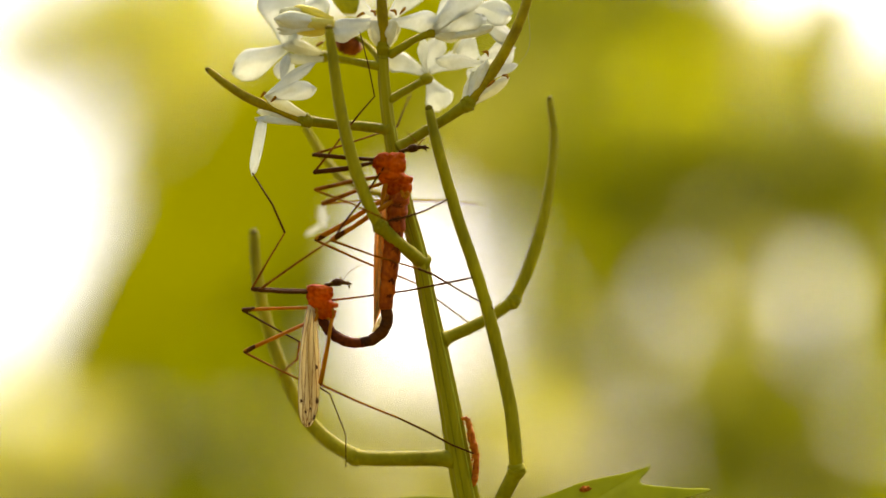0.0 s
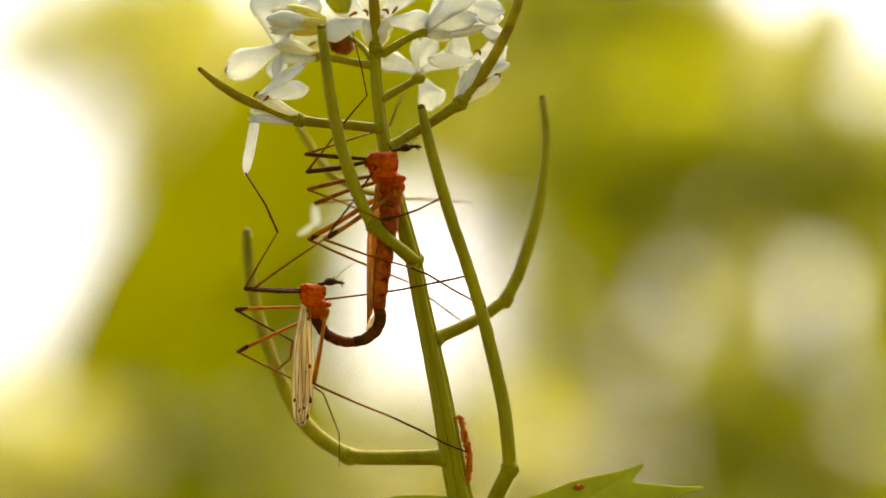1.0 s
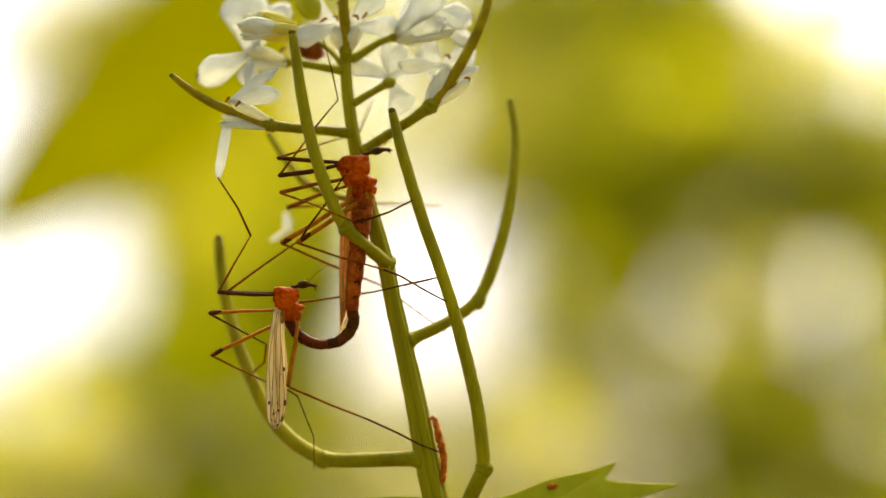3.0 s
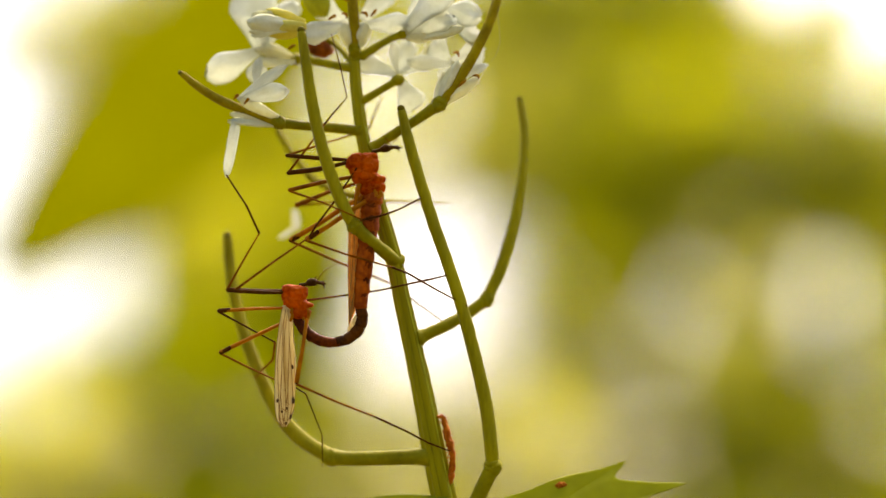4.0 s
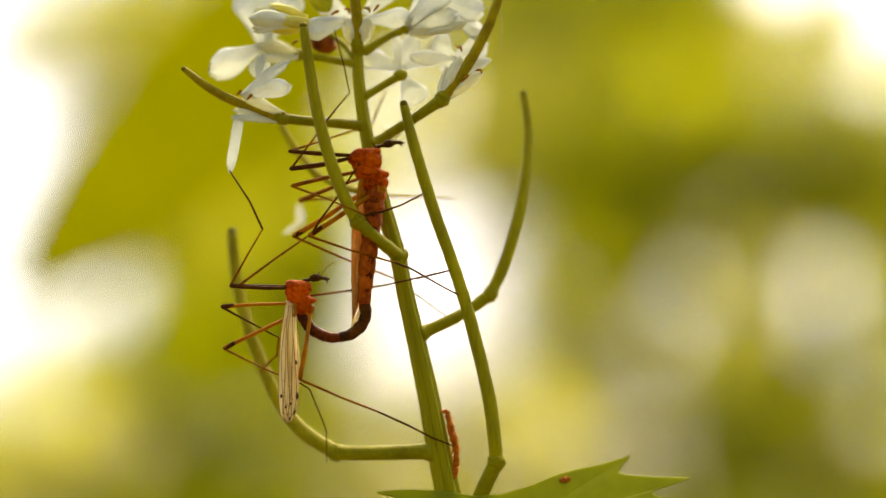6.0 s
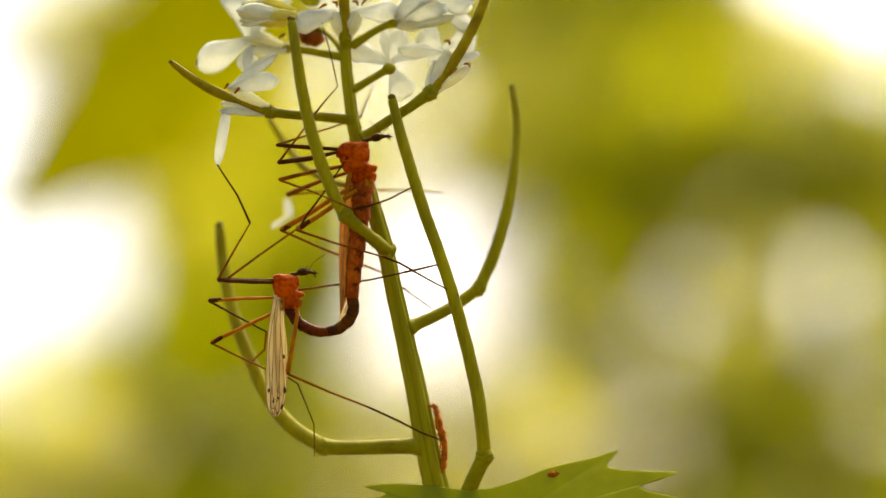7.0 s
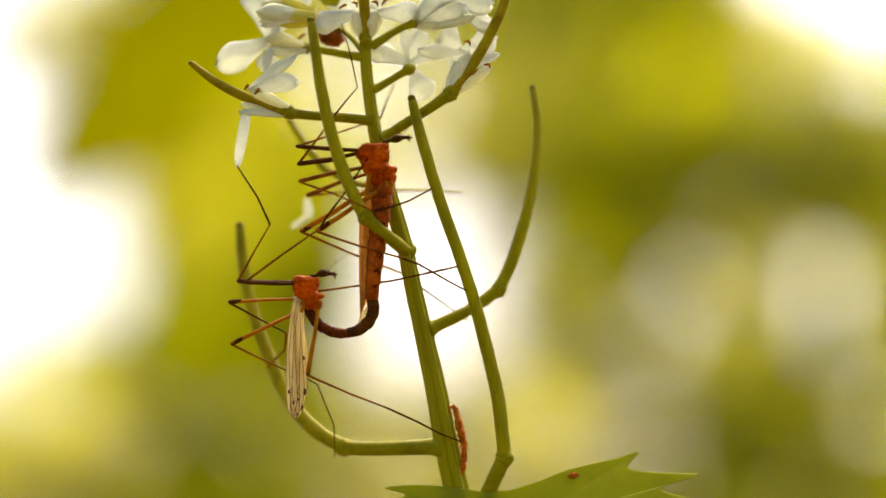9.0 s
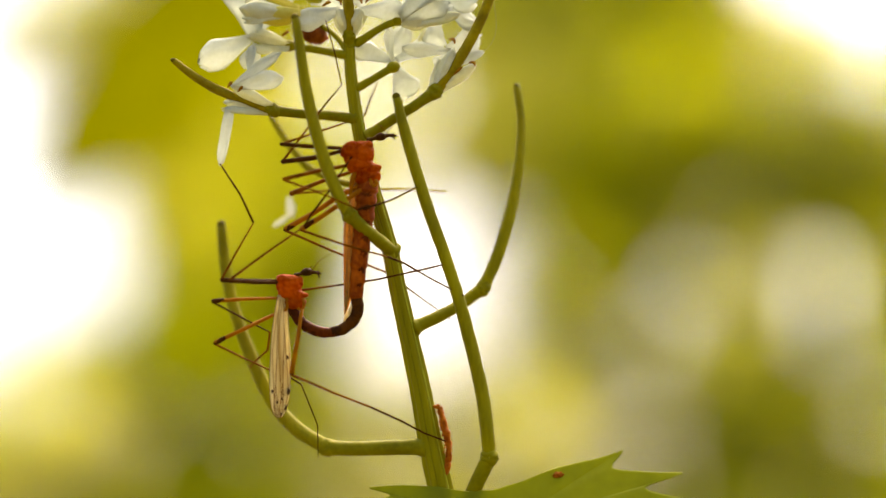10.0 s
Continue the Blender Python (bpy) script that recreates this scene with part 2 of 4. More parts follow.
GAPS = [  # openings in the leaves where the sky shows: across, up, radius (shares of the distance)
    (0.2232, -0.0243, 0.0178),
    (0.2249, -0.0502, 0.0175),
    (0.1473, -0.0304, 0.0155),
    (0.1234, -0.0578, 0.0142),
    (0.1183, -0.1141, 0.0099),
    (0.2638, -0.1039, 0.0120),
    (0.2139, -0.1541, 0.0092),
    (0.0584, -0.0304, 0.0072),
    (0.1251, 0.0926, 0.0014),
    (0.1080, 0.0721, 0.0000),
    (0.2242, 0.0533, 0.0041),
    (0.1729, 0.0140, 0.0066),
    (0.0943, 0.1200, 0.0021),
    (-0.1825, -0.1090, 0.0102),
    (-0.1210, -0.1124, 0.0082),
    (0.0738, -0.0954, 0.0133),
    (-0.2372, -0.1227, 0.0147),
    (0.1729, -0.0612, 0.0027),
    (0.1558, -0.0851, 0.0021),
    (0.0670, -0.1432, 0.0113),
    (0.1934, 0.0721, 0.0027),
    (-0.0287, -0.1124, 0.0133),
    (-0.0560, -0.1432, 0.0109),
    (0.0021, -0.1398, 0.0133),
    (0.1285, -0.1432, 0.0079),
    (0.0294, -0.1090, 0.0120),
    (-0.0629, 0.0960, 0.0154),
    (-0.0167, 0.0858, 0.0120),
    (-0.1039, 0.1200, 0.0072),
    (0.0943, -0.1278, 0.0092),
    (0.0431, -0.1347, 0.0133),
    (0.1388, -0.1124, 0.0014),
    (-0.2543, -0.0885, 0.0120),
    (-0.2030, -0.1398, 0.0079),
]


def leaf_cloud(masses, size, seed, clear=1.0):
    """Leaves scattered through rounded masses: across, up, width, height (shares of the distance), distance, depth, count."""
    rng = np.random.default_rng(seed)
    verts, faces = [], []
    for ax, up, w, h, d, deep, count in masses:
        for _ in range(count):
            while True:
                q = rng.uniform(-1, 1, 3)
                if q.dot(q) < 1:
                    break
            fx, fy = ax + q[0] * w, up + q[1] * h
            c = np.array(away(fx, fy, d + q[2] * deep))
            long = size * rng.uniform(0.7, 1.3)
            if any(math.hypot(fx - hx, fy - hy) < hr * clear + 0.22 * long / d for hx, hy, hr in GAPS):
                continue
            wide = long * rng.uniform(0.5, 0.7)
            way = rng.normal(size=3) * (1, 0.6, 1) + (0, 0, -0.5)
            way /= np.linalg.norm(way)
            face = np.array((0.1, -0.65, 0.85)) + rng.normal(size=3) * 0.55
            face -= way * face.dot(way)
            face /= np.linalg.norm(face)
            side = np.cross(way, face)
            k = len(verts)
            for u, s, f in ((-0.5, 0, 0), (-0.2, -0.45, 0.06), (-0.15, 0, -0.02), (-0.2, 0.45, 0.06), (0.15, -0.4, 0.06), (0.2, 0, -0.02), (0.15, 0.4, 0.06), (0.5, 0, 0.1)):
                verts.append(c + way * u * long + side * s * wide + face * f * long)
            faces += [(k, k + 1, k + 2), (k, k + 2, k + 3), (k + 1, k + 4, k + 5, k + 2), (k + 2, k + 5, k + 6, k + 3), (k + 4, k + 7, k + 5), (k + 5, k + 7, k + 6)]
    return verts, faces


def plain_mesh(name, verts, faces, mat, parent, kind="", label=""):
    me = bpy.data.meshes.new(name)
    me.from_pydata([tuple(v) for v in verts], [], faces)
    me.materials.append(mat)
    for f in me.polygons:
        f.use_smooth = True
    ob = new(name, me)
    ob.parent = parent
    return tagged(ob, label, "", "", kind)


def shrub(name, label, foot, masses, seed, size=0.065, stout=1.0, group="shrubs behind the stalk"):
    """A bush: woody stems from its foot into each leafy mass, and the leaves, by colour."""
    rng = random.Random(seed)
    top = tagged(new(name), label, name, group)
    top.empty_display_size = 0.1
    top.matrix_basis = Matrix.Translation(foot)
    back = Matrix.Translation(-Vector(foot))
    for i, (tone, *mass) in enumerate(masses):
        c = away(mass[0], mass[1], mass[4])
        low = Vector((foot[0] + rng.uniform(-0.05, 0.05), foot[1] + rng.uniform(-0.05, 0.05), -0.02))
        bend = low.lerp(c, 0.5) + Vector((rng.uniform(-0.06, 0.06), rng.uniform(0.0, 0.1), 0))
        bm = tube([back @ low, back @ bend, back @ c], [0.006 * stout, 0.0035 * stout, 0.0012 * stout], sides=7, steps=5, least=0.0004)
        for _ in range(3):
            q = Vector((rng.uniform(-0.8, 0.8), rng.uniform(-0.8, 0.8), rng.uniform(-0.85, 0.85)))
            end = away(mass[0] + q.x * mass[2], mass[1] + q.y * mass[3], mass[4] + q.z * mass[5])
            start = bend.lerp(c, rng.uniform(0.3, 0.95))
            mid = start.lerp(end, 0.5) + Vector((0, 0, rng.uniform(0.0, 0.06)))
            tube([back @ start, back @ mid, back @ end], [0.0013, 0.001, 0.0006], sides=5, steps=3, bm=bm, least=0.0004)
        me = bpy.data.meshes.new("branch")
        bm.to_mesh(me)
        bm.free()
        me.materials.append(BARK)
        b = new("branch", me)
        b.parent = top
        verts, faces = leaf_cloud([mass], size, seed * 31 + i, 1.0 if size < 0.1 else 0.62)
        plain_mesh("foliage", [back @ Vector(v) for v in verts], faces, BACK[tone], b, "stuff")
    return top


shrub("shrub", "olive and yellow-green leafy shrub, out of focus", (-0.5, 3.05, 0.0), [
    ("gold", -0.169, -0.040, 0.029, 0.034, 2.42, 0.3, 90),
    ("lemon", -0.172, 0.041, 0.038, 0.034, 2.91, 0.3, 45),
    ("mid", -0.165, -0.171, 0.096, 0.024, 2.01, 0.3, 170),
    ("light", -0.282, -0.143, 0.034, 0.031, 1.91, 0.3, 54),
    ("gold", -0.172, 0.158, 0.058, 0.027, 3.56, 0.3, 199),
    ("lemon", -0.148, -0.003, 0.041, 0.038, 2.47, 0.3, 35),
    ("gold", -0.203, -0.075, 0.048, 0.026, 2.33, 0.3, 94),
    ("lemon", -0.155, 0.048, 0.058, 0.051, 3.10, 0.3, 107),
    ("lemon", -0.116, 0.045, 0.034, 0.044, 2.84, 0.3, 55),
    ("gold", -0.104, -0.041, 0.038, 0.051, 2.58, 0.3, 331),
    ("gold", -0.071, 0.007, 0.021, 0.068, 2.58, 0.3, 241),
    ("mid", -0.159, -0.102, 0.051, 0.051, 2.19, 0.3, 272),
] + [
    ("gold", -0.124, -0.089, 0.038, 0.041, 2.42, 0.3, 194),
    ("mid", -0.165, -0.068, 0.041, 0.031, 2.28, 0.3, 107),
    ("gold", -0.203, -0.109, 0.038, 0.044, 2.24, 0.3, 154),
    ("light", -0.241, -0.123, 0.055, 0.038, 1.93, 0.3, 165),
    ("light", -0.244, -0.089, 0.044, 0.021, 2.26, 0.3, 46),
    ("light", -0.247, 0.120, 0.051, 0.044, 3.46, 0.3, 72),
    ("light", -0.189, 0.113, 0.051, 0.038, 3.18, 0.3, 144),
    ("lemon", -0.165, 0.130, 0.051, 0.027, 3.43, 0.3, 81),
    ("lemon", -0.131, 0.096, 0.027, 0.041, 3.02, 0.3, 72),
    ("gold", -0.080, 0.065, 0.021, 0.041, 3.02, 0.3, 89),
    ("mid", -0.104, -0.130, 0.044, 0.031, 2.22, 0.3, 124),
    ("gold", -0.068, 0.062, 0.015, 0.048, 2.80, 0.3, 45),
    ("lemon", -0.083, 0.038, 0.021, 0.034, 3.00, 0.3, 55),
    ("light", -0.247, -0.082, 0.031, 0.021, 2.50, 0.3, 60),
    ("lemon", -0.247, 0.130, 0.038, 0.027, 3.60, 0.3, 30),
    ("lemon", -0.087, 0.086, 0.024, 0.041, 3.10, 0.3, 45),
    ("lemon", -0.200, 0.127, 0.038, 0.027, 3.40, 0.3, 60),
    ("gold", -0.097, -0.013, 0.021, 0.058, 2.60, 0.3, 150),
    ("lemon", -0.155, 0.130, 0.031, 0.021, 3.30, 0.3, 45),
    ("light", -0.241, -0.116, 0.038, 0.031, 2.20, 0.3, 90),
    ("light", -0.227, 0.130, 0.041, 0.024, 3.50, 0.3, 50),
], 1)
shrub("shrub", "pale yellow-green leafy shrub, out of focus", (0.1, 3.3, 0.0), [
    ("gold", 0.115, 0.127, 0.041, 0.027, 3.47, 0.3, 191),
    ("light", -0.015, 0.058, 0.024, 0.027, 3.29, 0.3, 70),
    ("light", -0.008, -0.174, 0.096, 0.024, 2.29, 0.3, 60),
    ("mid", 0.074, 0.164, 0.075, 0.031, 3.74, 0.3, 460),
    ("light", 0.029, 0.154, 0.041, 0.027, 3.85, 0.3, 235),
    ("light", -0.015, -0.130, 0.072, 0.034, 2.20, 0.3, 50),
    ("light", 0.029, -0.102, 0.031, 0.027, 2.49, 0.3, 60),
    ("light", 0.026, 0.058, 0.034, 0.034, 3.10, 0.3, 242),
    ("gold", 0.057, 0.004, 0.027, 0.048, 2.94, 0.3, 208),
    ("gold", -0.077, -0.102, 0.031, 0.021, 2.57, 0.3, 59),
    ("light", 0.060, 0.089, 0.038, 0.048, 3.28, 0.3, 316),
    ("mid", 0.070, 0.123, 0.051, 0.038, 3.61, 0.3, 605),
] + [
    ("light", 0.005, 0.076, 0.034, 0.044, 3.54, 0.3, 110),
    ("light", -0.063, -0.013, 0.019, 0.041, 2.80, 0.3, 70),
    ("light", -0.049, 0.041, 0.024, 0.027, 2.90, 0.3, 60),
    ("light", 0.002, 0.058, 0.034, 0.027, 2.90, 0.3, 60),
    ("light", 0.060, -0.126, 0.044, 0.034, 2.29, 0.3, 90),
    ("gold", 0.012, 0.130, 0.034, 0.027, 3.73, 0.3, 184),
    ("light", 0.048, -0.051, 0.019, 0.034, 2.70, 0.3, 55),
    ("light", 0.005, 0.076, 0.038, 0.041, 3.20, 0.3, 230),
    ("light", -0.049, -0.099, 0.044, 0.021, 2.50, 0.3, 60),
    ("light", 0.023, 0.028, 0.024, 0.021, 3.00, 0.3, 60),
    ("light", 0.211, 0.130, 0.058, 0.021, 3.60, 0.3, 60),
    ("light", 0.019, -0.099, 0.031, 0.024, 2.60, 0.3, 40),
], 2)
shrub("shrub", "olive leafy shrub in half shade, out of focus", (0.55, 3.05, 0.0), [
    ("light", 0.154, -0.013, 0.032, 0.027, 2.47, 0.3, 116),
    ("gold", 0.293, 0.082, 0.027, 0.062, 3.11, 0.3, 120),
    ("mid", 0.293, -0.010, 0.027, 0.051, 2.81, 0.3, 109),
    ("mid", 0.293, -0.116, 0.027, 0.051, 2.04, 0.3, 57),
    ("mid", 0.197, -0.174, 0.096, 0.024, 1.91, 0.3, 154),
    ("gold", 0.255, 0.120, 0.031, 0.017, 3.14, 0.3, 5),
    ("mid", 0.146, 0.158, 0.048, 0.027, 3.48, 0.3, 185),
    ("gold", 0.204, 0.110, 0.051, 0.017, 3.41, 0.3, 22),
    ("mid", 0.108, 0.048, 0.051, 0.055, 2.86, 0.3, 495),
    ("mid", 0.173, 0.062, 0.058, 0.048, 3.09, 0.3, 500),
    ("mid", 0.238, 0.055, 0.041, 0.048, 2.81, 0.3, 334),
    ("gold", 0.108, -0.041, 0.055, 0.044, 2.50, 0.3, 150),
] + [
    ("gold", 0.176, -0.054, 0.055, 0.044, 2.59, 0.3, 190),
    ("gold", 0.238, -0.041, 0.041, 0.055, 2.42, 0.3, 283),
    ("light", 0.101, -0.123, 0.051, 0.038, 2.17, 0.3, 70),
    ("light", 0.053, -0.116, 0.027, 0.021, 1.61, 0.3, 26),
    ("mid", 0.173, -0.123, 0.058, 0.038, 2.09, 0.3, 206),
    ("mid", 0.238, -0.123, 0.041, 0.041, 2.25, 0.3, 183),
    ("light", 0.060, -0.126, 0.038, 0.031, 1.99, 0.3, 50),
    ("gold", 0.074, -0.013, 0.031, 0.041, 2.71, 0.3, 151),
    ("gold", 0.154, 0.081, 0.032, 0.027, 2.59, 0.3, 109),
    # pale leaves stand in for a bright out-of-focus disc
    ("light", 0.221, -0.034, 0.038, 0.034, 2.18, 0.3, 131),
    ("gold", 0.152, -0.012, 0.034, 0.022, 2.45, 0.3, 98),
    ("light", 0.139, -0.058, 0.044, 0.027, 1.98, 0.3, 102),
] + [
    ("gold", 0.077, -0.027, 0.021, 0.027, 2.30, 0.3, 48),
    # shaded clumps, darkened by leaf colour alone
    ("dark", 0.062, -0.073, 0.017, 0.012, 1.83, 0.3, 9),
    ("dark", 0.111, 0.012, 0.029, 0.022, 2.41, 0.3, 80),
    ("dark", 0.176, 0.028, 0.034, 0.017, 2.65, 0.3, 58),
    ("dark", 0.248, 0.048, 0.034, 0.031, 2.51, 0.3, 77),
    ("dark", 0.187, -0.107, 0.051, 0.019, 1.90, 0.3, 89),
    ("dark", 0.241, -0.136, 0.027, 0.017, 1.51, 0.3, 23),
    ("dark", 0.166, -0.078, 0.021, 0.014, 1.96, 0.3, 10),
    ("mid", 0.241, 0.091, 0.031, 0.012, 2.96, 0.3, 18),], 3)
shrub("tree", "pale yellow-green woodland tree, far out of focus", (0.2, 6.8, 0.0), [
    ("far", -0.012, 0.130, 0.103, 0.044, 6.30, 0.5, 332),
    ("far", -0.029, 0.086, 0.062, 0.031, 6.60, 0.5, 57),
    ("far", 0.040, 0.086, 0.051, 0.044, 6.90, 0.5, 281),
    ("far", -0.008, -0.143, 0.113, 0.041, 6.45, 0.5, 360),
    ("far", -0.056, -0.109, 0.048, 0.024, 6.75, 0.5, 103),
    ("far", 0.060, -0.089, 0.038, 0.031, 6.30, 0.5, 118),
    ("far", 0.087, -0.003, 0.038, 0.113, 6.60, 0.5, 479),
    ("far", 0.159, -0.003, 0.113, 0.113, 6.90, 0.5, 1689),
    ("far", 0.228, -0.041, 0.085, 0.113, 6.45, 0.5, 1119),
    ("far", 0.125, 0.123, 0.089, 0.048, 6.75, 0.5, 540),
    ("far", 0.193, -0.150, 0.120, 0.041, 6.30, 0.5, 543),
    ("far", 0.238, 0.055, 0.075, 0.044, 6.60, 0.5, 290),
] + [
    ("far", -0.237, -0.133, 0.096, 0.044, 6.90, 0.5, 615),
    ("far", -0.131, -0.109, 0.089, 0.062, 6.45, 0.5, 590),
    ("far", -0.104, 0.038, 0.044, 0.113, 6.75, 0.5, 592),
    ("far", -0.183, 0.140, 0.068, 0.024, 6.30, 0.5, 51),
    ("far", -0.155, 0.038, 0.058, 0.068, 6.60, 0.5, 345),], 4, 0.15, 2.5, "")


# ---- the flowering stalk ----
plant = Thing("garlic_mustard", (30.0, -82.3, -515.9), "green stalk of garlic mustard with white flowers and slender pods", "plant")
stem = plant.part("stem", tube([(-9.10, 0.00, 30.35), (-8.84, 0.00, 24.74), (-8.08, 0.00, 18.36), (-6.97, 0.00, 11.99), (-5.27, 0.00, 5.19), (-3.40, 0.00, -1.62), (-2.30, 0.00, -7.57), (-0.68, 0.00, -15.22), (0.94, 0.00, -23.29), (2.21, 0.00, -30.52), (3.74, 0.00, -38.17), (5.61, 0.00, -47.52), (9.91, 1.24, -81.92), (15.11, 2.48, -168.18), (30.0, -82.3, -515.9)],
    [0.8, 0.85, 0.95, 1.05, 1.15, 1.2, 1.25, 1.4, 1.55, 1.7, 1.85, 1.95, 2.2, 2.5, 2.8], sides=36, steps=8, ridges=7, ridge=0.09, rough=0.05), STEM)

# The right rib's paler green puts the ridge highlight into its colour.
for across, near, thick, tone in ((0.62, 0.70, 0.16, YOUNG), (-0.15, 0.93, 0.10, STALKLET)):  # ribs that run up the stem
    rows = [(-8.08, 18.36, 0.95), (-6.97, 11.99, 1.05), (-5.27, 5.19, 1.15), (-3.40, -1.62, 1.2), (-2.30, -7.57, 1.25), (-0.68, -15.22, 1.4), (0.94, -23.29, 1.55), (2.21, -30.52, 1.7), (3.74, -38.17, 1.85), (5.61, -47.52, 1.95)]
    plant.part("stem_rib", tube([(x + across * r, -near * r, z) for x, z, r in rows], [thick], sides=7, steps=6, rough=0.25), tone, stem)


def pod(points, radii, stalk, stalk_radii, mat=POD, tip=True, old=False):
    """A slender pod with its brown tip, its swollen joint and the stalk that carries it."""
    line = [Vector(p) for p in points]
    body = plant.part("pod", tube(points, radii, sides=14, steps=8, ridges=4, ridge=0.07, rough=0.10), POD_OLD if old else mat)
    foot = Vector(stalk[-1])
    near = foot.lerp(Vector(stalk[-2]), 0.28)
    stalk, stalk_radii = [*stalk[:-1], tuple(near), stalk[-1]], [*stalk_radii[:-1], stalk_radii[-2] * 1.08, stalk_radii[-1] * 1.3]
    plant.part("pod_stalk", tube(stalk, stalk_radii, sides=14, steps=8, rough=0.06), STALKLET, body)
    joint = line[-1]
    way = (line[-1] - line[-2]).normalized()
    r = stalk_radii[0]
    jb = tube([joint - way * 1.0, joint - way * 0.6, joint - way * 0.25, joint + way * 0.1, joint + way * 0.5, joint + way * 1.0], [r * 0.92, r * 1.08, r * 1.16, r * 1.2, r * 1.12, r * 0.96], sides=16, steps=4, rough=0.3)
    side = way.cross(Vector((0, 1, 0))).normalized()
    for k in range(6):  # scars of the fallen petals
        off = (side * math.cos(k * 1.05 + joint.x) + Vector((0, 1, 0)) * math.sin(k * 1.05 + joint.x)) * r * 1.12
        lump(joint + off + way * 0.25 * math.sin(k * 2.4), (0.22, 0.22, 0.2), jb, 1, 0.5, 2)
    plant.part("joint", jb, STALKLET, body)
    if tip:
        a = (line[0] - line[1]).normalized()
        plant.part("tip", lump(line[0] + a * radii[0] * 0.55, (radii[0] * 0.95, radii[0] * 0.95, radii[0] * 0.8), None, 2, 0.15), POD_TIP, body, "blunt brown tip")
    return body


pod([(-16.64, -6.45, 32.04), (-16.06, -6.45, 27.41), (-15.26, -6.08, 21.64), (-14.04, -5.70, 15.86), (-12.31, -5.33, 10.06), (-10.33, -4.96, 5.25), (-9.26, -4.59, 3.42)], [0.66, 0.76, 0.86, 0.9, 0.93, 0.9, 0.9],
    [(-9.26, -4.59, 3.42), (-6.71, -3.47, 1.01), (-4.56, -1.86, -0.76), (-3.06, 0.00, -2.12)], [1.0, 0.95, 1.0, 1.25])
pod([(-2.01, -3.84, 20.50), (-1.00, -3.84, 15.98), (0.84, -3.84, 9.29), (2.59, -3.84, 3.43), (4.60, -3.84, -2.43), (6.53, -3.84, -8.70), (8.55, -3.47, -16.68), (9.99, -3.10, -23.42), (10.66, -3.10, -29.30), (10.94, -2.48, -32.90)], [0.66, 0.8, 0.86, 0.88, 0.9, 0.92, 0.96, 1.0, 1.0, 0.98],
    [(10.94, -2.48, -32.90), (9.45, -1.86, -36.02), (7.46, -0.62, -40.61), (5.27, 0.00, -45.82)], [1.15, 1.15, 1.2, 1.4])
pod([(16.39, 4.96, 22.80), (16.99, 4.96, 17.43), (16.52, 4.34, 11.33), (15.18, 3.72, 4.40), (13.08, 3.10, -2.50), (10.65, 2.48, -7.81)], [0.52, 0.6, 0.7, 0.84, 0.92, 0.9],
    [(10.65, 2.48, -7.81), (7.54, 1.86, -10.02), (4.09, 0.62, -11.84), (0.17, 0.00, -13.52)], [0.95, 0.9, 0.92, 1.1])
pod([(-29.40, 8.06, 2.19), (-29.05, 8.06, -2.54), (-27.93, 7.44, -9.10), (-25.53, 6.20, -16.47), (-22.02, 4.96, -24.01), (-18.29, 3.72, -28.56), (-13.39, 2.48, -31.59)], [0.7, 0.82, 0.9, 0.98, 1.05, 1.1, 1.05],
    [(-13.39, 2.48, -31.59), (-10.19, 1.86, -31.77), (-5.47, 1.24, -31.69), (1.53, 0.00, -31.45)], [1.15, 1.1, 1.15, 1.4])
pod([(-35.01, -1.24, 26.73), (-32.48, -1.24, 24.70), (-29.09, -1.24, 22.58), (-24.87, -1.24, 20.81), (-20.64, -1.24, 19.28)], [0.45, 0.6, 0.68, 0.7, 0.75],
    [(-20.64, -1.24, 19.28), (-17.30, -0.62, 18.82), (-12.24, 0.00, 18.45), (-8.16, 0.00, 17.94)], [0.85, 0.72, 0.75, 1.0], old=True)
pod([(13.80, -2.48, 43.00), (12.29, -2.48, 36.27), (10.18, -2.48, 31.22), (7.24, -2.48, 26.17), (3.70, -2.48, 21.63)], [0.5, 0.68, 0.75, 0.8, 0.85],
    [(3.70, -2.48, 21.63), (0.51, -1.86, 19.49), (-2.88, -0.62, 17.55), (-6.63, 0.00, 15.22)], [0.95, 0.75, 0.78, 1.0], old=True)
pod([(-21.34, 9.30, 18.78), (-19.00, 8.68, 15.04), (-16.07, 6.82, 11.27)], [0.5, 0.6, 0.6],
    [(-16.07, 6.82, 11.27), (-12.48, 4.96, 9.19), (-8.93, 2.48, 8.16), (-6.12, 0.00, 7.57)], [0.5, 0.5, 0.5, 0.6])
pod([(-9.79, -1.86, 44.80), (-9.28, -1.86, 38.89), (-8.97, -1.24, 33.07), (-8.99, -0.62, 30.27)], [0.6, 0.75, 0.8, 0.7],
    [(-8.99, -0.62, 30.27), (-8.93, 0.00, 28.99)], [0.75, 0.8], old=True, tip=False)


